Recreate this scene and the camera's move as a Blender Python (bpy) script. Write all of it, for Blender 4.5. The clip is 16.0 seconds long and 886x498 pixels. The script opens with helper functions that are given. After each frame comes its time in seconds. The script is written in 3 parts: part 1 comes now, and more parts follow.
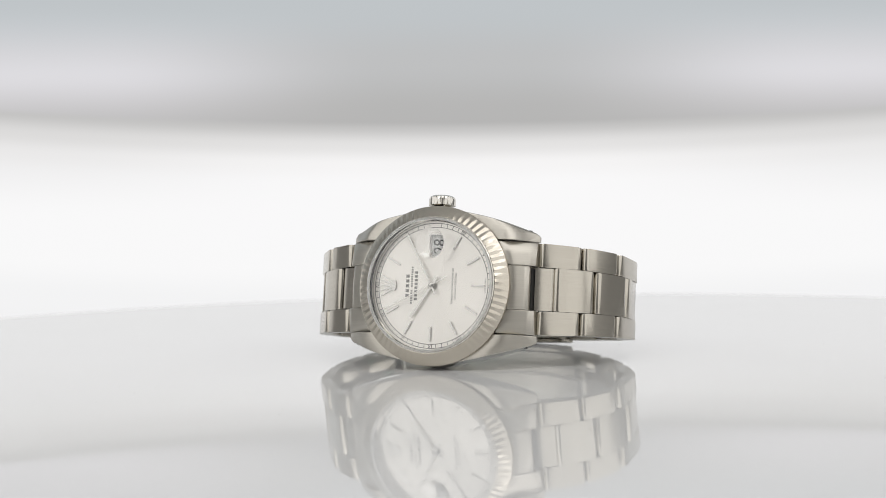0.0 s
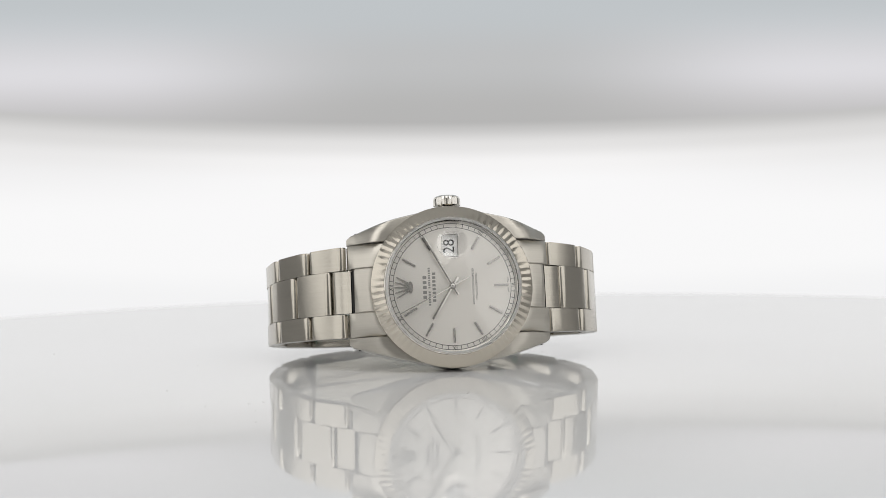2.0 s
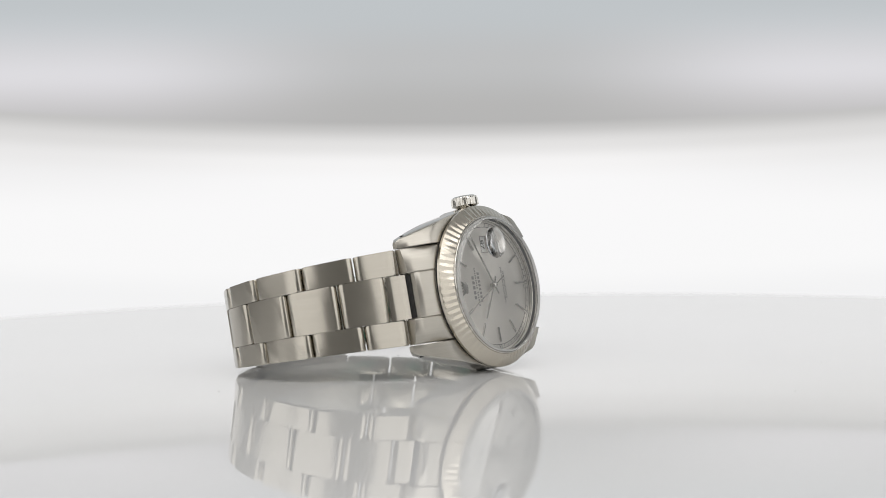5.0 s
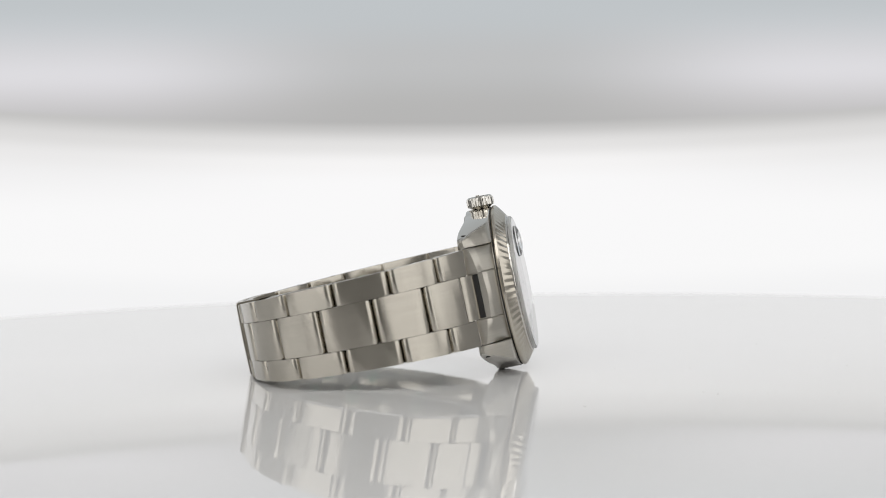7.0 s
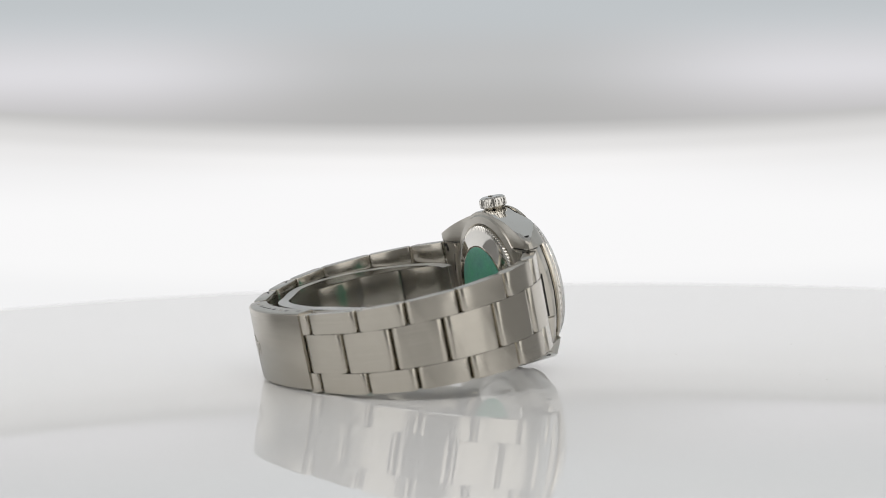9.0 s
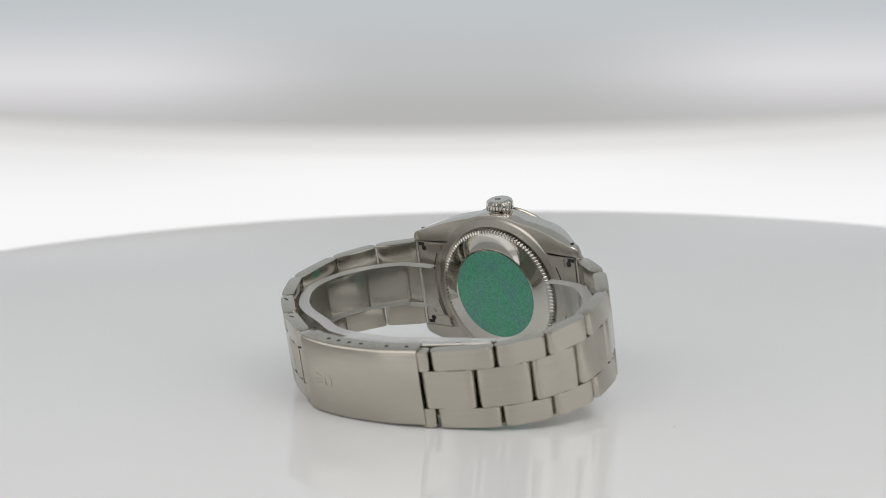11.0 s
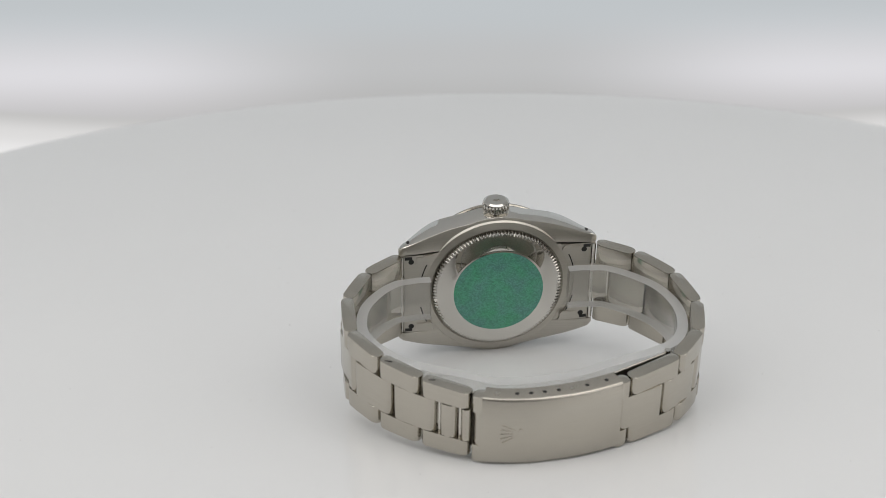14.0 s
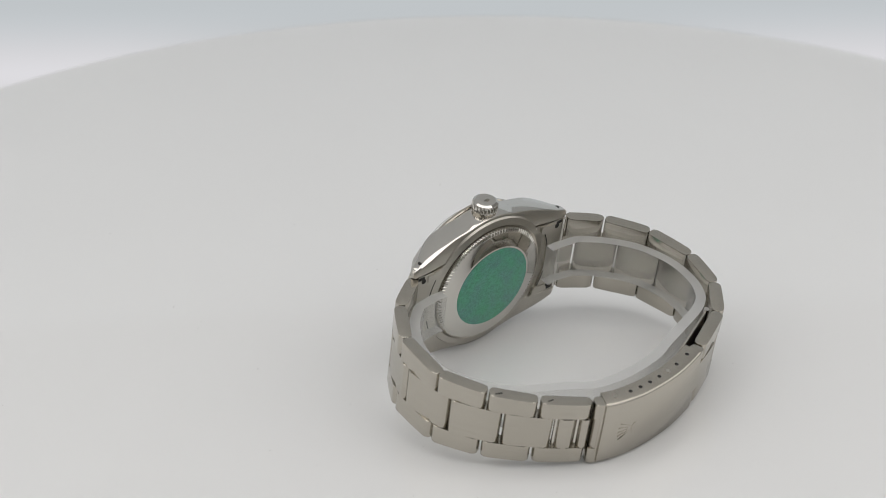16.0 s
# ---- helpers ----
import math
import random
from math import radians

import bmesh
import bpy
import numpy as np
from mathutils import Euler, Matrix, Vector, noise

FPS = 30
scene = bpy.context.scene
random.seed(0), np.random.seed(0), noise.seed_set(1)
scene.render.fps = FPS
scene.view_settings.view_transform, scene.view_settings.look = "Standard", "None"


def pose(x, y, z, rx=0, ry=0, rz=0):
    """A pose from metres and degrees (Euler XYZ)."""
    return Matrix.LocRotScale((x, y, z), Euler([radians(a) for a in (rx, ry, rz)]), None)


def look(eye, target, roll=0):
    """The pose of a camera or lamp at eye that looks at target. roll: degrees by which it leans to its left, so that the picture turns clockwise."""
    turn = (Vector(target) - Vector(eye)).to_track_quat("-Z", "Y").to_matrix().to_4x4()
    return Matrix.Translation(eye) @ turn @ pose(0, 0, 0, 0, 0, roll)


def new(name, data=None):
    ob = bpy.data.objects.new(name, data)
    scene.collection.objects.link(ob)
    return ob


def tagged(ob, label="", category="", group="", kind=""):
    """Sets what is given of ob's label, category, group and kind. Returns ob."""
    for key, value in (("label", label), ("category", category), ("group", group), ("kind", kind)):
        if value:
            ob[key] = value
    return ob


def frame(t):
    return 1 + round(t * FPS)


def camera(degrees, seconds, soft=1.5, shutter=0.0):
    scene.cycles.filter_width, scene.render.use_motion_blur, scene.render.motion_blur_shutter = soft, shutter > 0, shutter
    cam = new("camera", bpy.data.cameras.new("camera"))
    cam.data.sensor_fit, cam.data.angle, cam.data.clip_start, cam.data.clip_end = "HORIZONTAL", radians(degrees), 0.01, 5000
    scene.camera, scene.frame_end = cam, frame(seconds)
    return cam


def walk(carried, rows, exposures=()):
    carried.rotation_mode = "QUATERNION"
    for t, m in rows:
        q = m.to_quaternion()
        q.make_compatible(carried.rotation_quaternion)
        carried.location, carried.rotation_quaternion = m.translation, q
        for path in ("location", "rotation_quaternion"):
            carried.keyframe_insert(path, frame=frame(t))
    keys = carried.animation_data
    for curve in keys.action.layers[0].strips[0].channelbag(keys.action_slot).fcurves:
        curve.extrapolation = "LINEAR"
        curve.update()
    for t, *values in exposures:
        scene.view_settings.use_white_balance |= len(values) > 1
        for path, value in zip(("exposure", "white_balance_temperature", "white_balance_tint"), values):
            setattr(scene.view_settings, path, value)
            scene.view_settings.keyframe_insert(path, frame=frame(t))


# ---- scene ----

MM = 0.001
# the dial's centre stands 18.15 mm above the turntable; the turntable's top is z = 0
LIFT = 18.15
PIVOT = Vector((0.0, 1.81, LIFT - 4.41)) * MM
PITCH0, ROLL, LEAN = 2.52, -1.181, -10.49
SEAT = Vector((-5.76, -8.99, LIFT)) * MM

# ---- camera: stands still ----
cam = camera(29.9, 16.0, soft=0.8)
turn_in = Matrix.Rotation(radians(ROLL), 4, "Y") @ Matrix.Rotation(radians(PITCH0), 4, "X")
eye = PIVOT + turn_in.inverted().to_3x3() @ (Vector((-6.62, -366.9, 11.79)) * MM)
EYE_POSE = Matrix.Translation(eye) @ turn_in.inverted() @ Matrix.Rotation(radians(90), 4, "X")
walk(cam, [(0.0, EYE_POSE), (16.0, EYE_POSE)])
cam.data.dof.use_dof = True
cam.data.dof.focus_distance = 0.36
cam.data.dof.aperture_fstop = 22.0

# seconds, turn of the turntable, tilt of the camera's view on it (degrees)
TURNS = [
    (0.0, -22.25, 2.52), (1.0, -7.35, 2.52), (2.0, 7.5, 2.52), (3.0, 22.5, 2.52), (4.0, 37.6, 2.52), (5.25, 56.75, 2.52), (6.5, 75.95, 2.52),
    (7.5, 91.02, 2.52), (8.3, 103.07, 2.52), (8.5, 106.1, 2.6), (8.8, 110.67, 2.98), (9.0, 113.75, 3.5), (9.5, 121.1, 5.25), (10.25, 132.05, 7.85), (11.5, 150.25, 12.15),
    (12.5, 165.5, 15.85), (13.5, 180.9, 19.65), (14.5, 196.15, 23.38), (15.3, 208.1, 26.25), (16.0, 218.7, 28.82)]


def table_pose(turn, tilt):
    """The turntable's space: it turns about its own axis and tips about a level axis across the view."""
    return (Matrix.Translation(PIVOT) @ Matrix.Rotation(radians(tilt - PITCH0), 4, "X") @ Matrix.Translation(-PIVOT)
            @ Matrix.Rotation(radians(turn), 4, "Z"))


def motions():
    seat = Matrix.Translation(SEAT) @ Matrix.Rotation(radians(LEAN), 4, "X")
    walk(turntable, [(t, table_pose(a, b)) for t, a, b in TURNS])
    walk(watch, [(t, table_pose(a, b) @ seat) for t, a, b in TURNS])
    walk(film_strip, [(t, table_pose(a, b) @ seat) for t, a, b in TURNS])


# ---- world and lights ----
world = bpy.data.worlds.new("world")
scene.world = world
world.use_nodes = True
world.node_tree.nodes["Background"].inputs["Color"].default_value = (0.8, 0.82, 0.85, 1)
world.node_tree.nodes["Background"].inputs["Strength"].default_value = 0.05


def softbox(name, place, target, width, height, watts, colour=(1, 1, 1)):
    data = bpy.data.lights.new(name, "AREA")
    data.shape, data.size, data.size_y, data.energy, data.color = "RECTANGLE", width, height, watts, colour
    ob = new(name, data)
    ob.matrix_world = look(place, target)
    return ob


softbox("top_light", (0, -0.35, 0.60), (0, -0.28, 0), 1.0, 0.46, 2.1, (1, 0.985, 0.97))
softbox("front_light", (-0.35, -0.46, 0.22), (0, 0, 0.03), 0.42, 0.62, 0.80, (1, 0.987, 0.97))
softbox("front_light", (0.35, -0.46, 0.22), (0, 0, 0.03), 0.42, 0.62, 0.80, (1, 0.987, 0.97))
softbox("side_light", (-0.55, -0.08, 0.20), (0, -0.02, 0.03), 0.5, 0.5, 0.7, (1, 0.99, 0.975))
softbox("side_light", (0.55, -0.08, 0.20), (0, -0.02, 0.03), 0.5, 0.5, 0.7, (1, 0.99, 0.975))
scene.view_settings.exposure = 0.0


# ---- materials ----
def material(name):
    m = bpy.data.materials.new(name)
    m.use_nodes = True
    return m, m.node_tree.nodes, m.node_tree.links, m.node_tree.nodes["Principled BSDF"]


def put(bsdf, **values):
    names = dict(colour="Base Color", metal="Metallic", rough="Roughness", ior="IOR", clear="Transmission Weight", spec="Specular IOR Level", aniso="Anisotropic")
    for key, value in values.items():
        bsdf.inputs[names[key]].default_value = (*value, 1) if isinstance(value, tuple) else value


def add(nodes, kind, **values):
    n = nodes.new(kind)
    for key, value in values.items():
        n.inputs[key].default_value = value
    return n


def metal(name, colour, rough, grain=(1, 1, 1), grain_scale=0.0, depth=0.0, vary=0.06):
    """Steel: worn unevenly, with fine brushed lines stretched along one way of the thing."""
    m, nodes, links, b = material(name)
    put(b, metal=1.0, rough=rough, colour=colour)
    at = nodes.new("ShaderNodeTexCoord")
    stain = add(nodes, "ShaderNodeTexNoise", Scale=160.0, Detail=3.0)
    links.new(at.outputs["Object"], stain.inputs["Vector"])
    spread = nodes.new("ShaderNodeMapRange")
    spread.inputs["To Min"].default_value, spread.inputs["To Max"].default_value = max(0.02, rough - vary), rough + vary
    links.new(stain.outputs["Fac"], spread.inputs["Value"])
    if grain_scale:
        scale = nodes.new("ShaderNodeMapping")
        scale.inputs["Scale"].default_value = grain
        links.new(at.outputs["Object"], scale.inputs["Vector"])
        lines = add(nodes, "ShaderNodeTexNoise", Scale=grain_scale, Detail=4.0)
        links.new(scale.outputs["Vector"], lines.inputs["Vector"])
        bump = add(nodes, "ShaderNodeBump", Strength=depth, Distance=0.00003)
        links.new(lines.outputs["Fac"], bump.inputs["Height"])
        links.new(bump.outputs["Normal"], b.inputs["Normal"])
        mix = nodes.new("ShaderNodeMix")
        mix.data_type = "RGBA"
        mix.inputs[6].default_value = (*[c * 0.88 for c in colour], 1)
        mix.inputs[7].default_value = (*[min(1, c * 1.06) for c in colour], 1)
        links.new(lines.outputs["Fac"], mix.inputs[0])
        links.new(mix.outputs[2], b.inputs["Base Color"])
    links.new(spread.outputs["Result"], b.inputs["Roughness"])
    return m


STEEL = (0.50, 0.47, 0.413)
BRUSHED = metal("brushed_steel", STEEL, 0.25, (0.12, 0.12, 9.0), 700.0, 0.16)
BRUSHED_LENGTHWISE = metal("brushed_steel_lengthwise", STEEL, 0.185, (0.12, 0.12, 9.0), 700.0, 0.2)
SATIN = metal("satin_steel", (0.50, 0.475, 0.425), 0.33, (0.12, 0.12, 9.0), 700.0, 0.16)
POLISHED = metal("polished_steel", (0.64, 0.62, 0.58), 0.05, vary=0.03)
BEZEL_METAL = metal("fluted_gold_alloy", (0.56, 0.52, 0.45), 0.17, vary=0.04)
INDEX_METAL = metal("index_metal", (0.56, 0.55, 0.53), 0.18, vary=0.03)
HAND_METAL = metal("hand_metal", (0.58, 0.57, 0.545), 0.16, vary=0.03)


def plain(name, colour, rough=0.5, metal_part=0.0, mottling=0.08, scale=300.0):
    m, nodes, links, b = material(name)
    put(b, rough=rough, metal=metal_part)
    at = nodes.new("ShaderNodeTexCoord")
    n = add(nodes, "ShaderNodeTexNoise", Scale=scale, Detail=3.0)
    links.new(at.outputs["Object"], n.inputs["Vector"])
    mix = nodes.new("ShaderNodeMix")
    mix.data_type = "RGBA"
    mix.inputs[6].default_value = (*[c * (1 - mottling) for c in colour], 1)
    mix.inputs[7].default_value = (*[min(1, c * (1 + mottling)) for c in colour], 1)
    links.new(n.outputs["Fac"], mix.inputs[0])
    links.new(mix.outputs[2], b.inputs["Base Color"])
    return m


DARK = plain("dark_gap", (0.012, 0.011, 0.01), 0.7)
PRINT = plain("dial_print", (0.03, 0.029, 0.028), 0.55)
PALE_PRINT = plain("dial_print_pale", (0.24, 0.235, 0.225), 0.55)
DATE_WHITE = plain("date_disc", (0.78, 0.78, 0.77), 0.5)
DATE_INK = plain("date_ink", (0.012, 0.012, 0.012), 0.5)
# front and side greys are set for what the metal and dial reflect
WALL_GREY = plain("front_reflection_cloth", (0.26, 0.255, 0.245), 0.9, 0.0, 0.04, 30.0)
WALL_SIDE = plain("side_reflection_cloth", (0.45, 0.447, 0.44), 0.9, 0.0, 0.04, 30.0)
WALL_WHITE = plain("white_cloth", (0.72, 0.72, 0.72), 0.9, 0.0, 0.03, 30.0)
DUST = plain("dust_speck", (0.34, 0.33, 0.32), 0.9)
BASE_GREY = plain("pedestal_paint", (0.5, 0.5, 0.5), 0.5)


def dial_material():
    m, nodes, links, b = material("silver_sunburst_dial")
    put(b, colour=(0.78, 0.755, 0.715), metal=0.7, rough=0.3, aniso=0.75)
    around = nodes.new("ShaderNodeTangent")
    around.direction_type, around.axis = "RADIAL", "Y"
    links.new(around.outputs[0], b.inputs["Tangent"])
    at = nodes.new("ShaderNodeTexCoord")
    n = add(nodes, "ShaderNodeTexNoise", Scale=2500.0, Detail=2.0)
    links.new(at.outputs["Object"], n.inputs["Vector"])
    bump = add(nodes, "ShaderNodeBump", Strength=0.08, Distance=0.00002)
    links.new(n.outputs["Fac"], bump.inputs["Height"])
    links.new(bump.outputs["Normal"], b.inputs["Normal"])
    return m


def clear_material(name, gloss_rough, ior, tint, power=4.5):
    """Clear sheet: straight-through light with a Fresnel gloss on it."""
    m, nodes, links, b = material(name)
    nodes.remove(b)
    out = nodes["Material Output"]
    through_part = add(nodes, "ShaderNodeBsdfTransparent", Color=(*tint, 1))
    gloss = add(nodes, "ShaderNodeBsdfGlossy", Roughness=gloss_rough)
    facing = add(nodes, "ShaderNodeLayerWeight", Blend=0.5)
    steep = nodes.new("ShaderNodeMath")
    steep.operation = "POWER"
    steep.inputs[1].default_value = power
    links.new(facing.outputs["Facing"], steep.inputs[0])
    fresnel = nodes.new("ShaderNodeMath")
    fresnel.operation = "MULTIPLY_ADD"
    fresnel.inputs[1].default_value, fresnel.inputs[2].default_value = 0.93, ((ior - 1) / (ior + 1)) ** 2
    links.new(steep.outputs[0], fresnel.inputs[0])
    mix = nodes.new("ShaderNodeMixShader")
    links.new(fresnel.outputs[0], mix.inputs[0])
    links.new(through_part.outputs[0], mix.inputs[1])
    links.new(gloss.outputs[0], mix.inputs[2])
    links.new(mix.outputs[0], out.inputs["Surface"])
    return m


def lens_material():
    m, nodes, links, b = material("magnifier_glass")
    put(b, colour=(1, 1, 1), rough=0.0, ior=1.5, clear=1.0)
    return m


def sticker_material():
    m, nodes, links, b = material("green_foil_sticker")
    at = nodes.new("ShaderNodeTexCoord")
    big = add(nodes, "ShaderNodeTexNoise", Scale=260.0, Detail=3.0)
    fine = add(nodes, "ShaderNodeTexVoronoi", Scale=3800.0)
    for n in (big, fine):
        links.new(at.outputs["Object"], n.inputs["Vector"])
    ramp = nodes.new("ShaderNodeValToRGB")
    ramp.color_ramp.elements[0].position, ramp.color_ramp.elements[0].color = 0.32, (0.085, 0.36, 0.21, 1)
    ramp.color_ramp.elements[1].position, ramp.color_ramp.elements[1].color = 0.70, (0.115, 0.30, 0.265, 1)
    links.new(big.outputs["Fac"], ramp.inputs["Fac"])
    mix = nodes.new("ShaderNodeMix")
    mix.data_type, mix.blend_type = "RGBA", "OVERLAY"
    mix.inputs[0].default_value = 0.2
    links.new(ramp.outputs["Color"], mix.inputs[6])
    grey = nodes.new("ShaderNodeSeparateColor")
    links.new(fine.outputs["Color"], grey.inputs["Color"])
    links.new(grey.outputs[0], mix.inputs[7])
    links.new(mix.outputs[2], b.inputs["Base Color"])
    put(b, rough=0.32, metal=0.25)
    bump = add(nodes, "ShaderNodeBump", Strength=0.25, Distance=0.00005)
    links.new(fine.outputs["Distance"], bump.inputs["Height"])
    links.new(bump.outputs["Normal"], b.inputs["Normal"])
    return m


def acrylic_material():
    m, nodes, links, b = material("white_gloss_acrylic")
    put(b, rough=0.02, ior=1.49)
    at = nodes.new("ShaderNodeTexCoord")
    n = add(nodes, "ShaderNodeTexNoise", Scale=14.0, Detail=4.0)
    links.new(at.outputs["Object"], n.inputs["Vector"])
    mix = nodes.new("ShaderNodeMix")
    mix.data_type = "RGBA"
    mix.inputs[6].default_value, mix.inputs[7].default_value = (0.735, 0.735, 0.735, 1), (0.765, 0.765, 0.765, 1)
    links.new(n.outputs["Fac"], mix.inputs[0])
    links.new(mix.outputs[2], b.inputs["Base Color"])
    return m


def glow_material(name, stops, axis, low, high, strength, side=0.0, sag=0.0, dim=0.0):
    """A glowing sheet with light painted in: stops along the axis and, where asked, its two ends."""
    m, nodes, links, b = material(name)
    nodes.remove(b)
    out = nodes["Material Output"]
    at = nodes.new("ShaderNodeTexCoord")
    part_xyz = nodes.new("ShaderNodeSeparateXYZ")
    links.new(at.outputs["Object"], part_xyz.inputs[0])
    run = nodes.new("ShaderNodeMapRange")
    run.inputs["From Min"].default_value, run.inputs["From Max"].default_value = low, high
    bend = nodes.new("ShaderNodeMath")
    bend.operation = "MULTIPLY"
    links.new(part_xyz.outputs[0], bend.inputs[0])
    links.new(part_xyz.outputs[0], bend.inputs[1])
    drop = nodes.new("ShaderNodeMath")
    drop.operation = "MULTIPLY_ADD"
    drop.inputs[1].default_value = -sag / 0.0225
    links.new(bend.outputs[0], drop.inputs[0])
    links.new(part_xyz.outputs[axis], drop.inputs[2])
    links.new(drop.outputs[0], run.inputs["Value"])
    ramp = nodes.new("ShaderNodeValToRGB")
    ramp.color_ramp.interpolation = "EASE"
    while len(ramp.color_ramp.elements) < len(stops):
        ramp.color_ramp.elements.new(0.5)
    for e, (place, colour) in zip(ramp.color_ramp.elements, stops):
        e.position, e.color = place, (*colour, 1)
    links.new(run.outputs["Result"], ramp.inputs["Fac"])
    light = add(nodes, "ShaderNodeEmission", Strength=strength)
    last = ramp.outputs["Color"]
    # painted light: paler patches towards both ends, within a band of height
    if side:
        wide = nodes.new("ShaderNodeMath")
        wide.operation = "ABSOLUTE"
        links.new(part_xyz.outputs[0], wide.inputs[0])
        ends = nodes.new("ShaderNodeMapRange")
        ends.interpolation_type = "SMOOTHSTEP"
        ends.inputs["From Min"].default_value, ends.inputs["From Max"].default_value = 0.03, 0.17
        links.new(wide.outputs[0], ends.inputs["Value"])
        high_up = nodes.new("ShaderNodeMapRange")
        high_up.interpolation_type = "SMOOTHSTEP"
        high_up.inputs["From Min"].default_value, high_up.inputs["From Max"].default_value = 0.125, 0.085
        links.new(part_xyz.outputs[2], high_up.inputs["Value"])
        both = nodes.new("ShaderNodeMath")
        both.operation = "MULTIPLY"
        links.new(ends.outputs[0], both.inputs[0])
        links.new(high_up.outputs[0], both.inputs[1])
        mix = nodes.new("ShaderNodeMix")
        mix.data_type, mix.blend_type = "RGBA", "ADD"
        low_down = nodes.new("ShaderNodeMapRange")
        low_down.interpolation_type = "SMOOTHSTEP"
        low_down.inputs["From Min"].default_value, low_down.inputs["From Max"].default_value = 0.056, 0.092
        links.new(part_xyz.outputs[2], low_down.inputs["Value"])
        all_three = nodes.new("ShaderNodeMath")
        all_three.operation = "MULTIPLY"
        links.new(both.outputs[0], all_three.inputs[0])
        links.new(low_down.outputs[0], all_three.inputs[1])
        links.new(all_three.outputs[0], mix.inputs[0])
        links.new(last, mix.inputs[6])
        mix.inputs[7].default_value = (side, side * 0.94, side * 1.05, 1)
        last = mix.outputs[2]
    # painted falloff: ends fade to grey near the top
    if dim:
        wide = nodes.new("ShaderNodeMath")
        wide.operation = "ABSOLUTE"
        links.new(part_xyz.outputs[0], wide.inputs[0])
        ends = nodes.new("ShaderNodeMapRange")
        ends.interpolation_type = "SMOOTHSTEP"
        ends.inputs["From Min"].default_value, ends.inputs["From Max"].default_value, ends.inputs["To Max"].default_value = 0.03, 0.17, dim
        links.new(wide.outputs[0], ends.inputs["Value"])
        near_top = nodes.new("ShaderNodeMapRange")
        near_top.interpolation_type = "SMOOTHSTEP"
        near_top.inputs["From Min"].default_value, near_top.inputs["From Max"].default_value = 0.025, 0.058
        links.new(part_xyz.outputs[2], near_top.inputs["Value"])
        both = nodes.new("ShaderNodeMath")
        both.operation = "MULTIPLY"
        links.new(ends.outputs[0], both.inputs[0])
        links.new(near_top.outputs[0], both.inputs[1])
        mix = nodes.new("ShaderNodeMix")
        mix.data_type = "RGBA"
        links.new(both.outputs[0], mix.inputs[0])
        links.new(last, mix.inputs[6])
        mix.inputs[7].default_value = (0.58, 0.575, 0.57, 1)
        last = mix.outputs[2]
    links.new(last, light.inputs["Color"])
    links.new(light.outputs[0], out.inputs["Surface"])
    return m


DIAL = dial_material()
CRYSTAL = clear_material("sapphire", 0.03, 1.7, (0.99, 0.99, 0.985), 1.5)
FILM = clear_material("clear_film", 0.2, 1.6, (0.95, 0.95, 0.945), 3.0)
LENS = lens_material()
FILM_EDGE, film_nodes, film_links, film_bsdf = material("film_cut_edge")
put(film_bsdf, colour=(0.80, 0.80, 0.795), rough=0.3, clear=0.65, ior=1.4)
film_mix = add(film_nodes, "ShaderNodeMixShader", Fac=0.5)
film_links.new(film_bsdf.outputs[0], film_mix.inputs[1])
film_links.new(add(film_nodes, "ShaderNodeBsdfTransparent", Color=(0.95, 0.95, 0.945, 1)).outputs[0], film_mix.inputs[2])
film_links.new(film_mix.outputs[0], film_nodes["Material Output"].inputs["Surface"])
STICKER = sticker_material()
ACRYLIC = acrylic_material()


# ---- mesh helpers; sizes in millimetres ----
def finish(name, bm, mat, parent=None, label="", smooth=35):
    bmesh.ops.recalc_face_normals(bm, faces=bm.faces)
    for f in bm.faces:
        f.smooth = True
    for e in bm.edges:
        if len(e.link_faces) == 2 and e.calc_face_angle(0) > radians(smooth):
            e.smooth = False
    me = bpy.data.meshes.new(name)
    bm.to_mesh(me)
    bm.free()
    me.materials.append(mat)
    ob = new(name, me)
    ob.parent = parent
    return tagged(ob, label)


part = finish


def scaled(bm):
    bmesh.ops.scale(bm, vec=(MM, MM, MM), verts=bm.verts)
    return bm


def lathe(profile, segments=96, axis="y", ripple=None):
    """Turns (radius, height) about an axis. ripple(i, k): a change of the radius at profile point i, segment k."""
    bm = bmesh.new()
    rings = []
    for i, (r, h) in enumerate(profile):
        if r < 1e-6:
            p = (0, h, 0) if axis == "y" else (0, 0, h)
            rings.append([bm.verts.new(p)])
            continue
        ring = []
        for k in range(segments):
            a = 2 * math.pi * k / segments
            dr, dh = ripple(i, k) if ripple else (0, 0)
            c, s = (r + dr) * math.cos(a), (r + dr) * math.sin(a)
            ring.append(bm.verts.new((c, h + dh, s) if axis == "y" else (c, s, h + dh)))
        rings.append(ring)
    for a, b in zip(rings, rings[1:]):
        for k in range(segments):
            j = (k + 1) % segments
            if len(a) == 1 and len(b) > 1:
                bm.faces.new((a[0], b[k], b[j]))
            elif len(b) == 1 and len(a) > 1:
                bm.faces.new((a[k], a[j], b[0]))
            elif len(a) > 1:
                bm.faces.new((a[k], a[j], b[j], b[k]))
    return bm


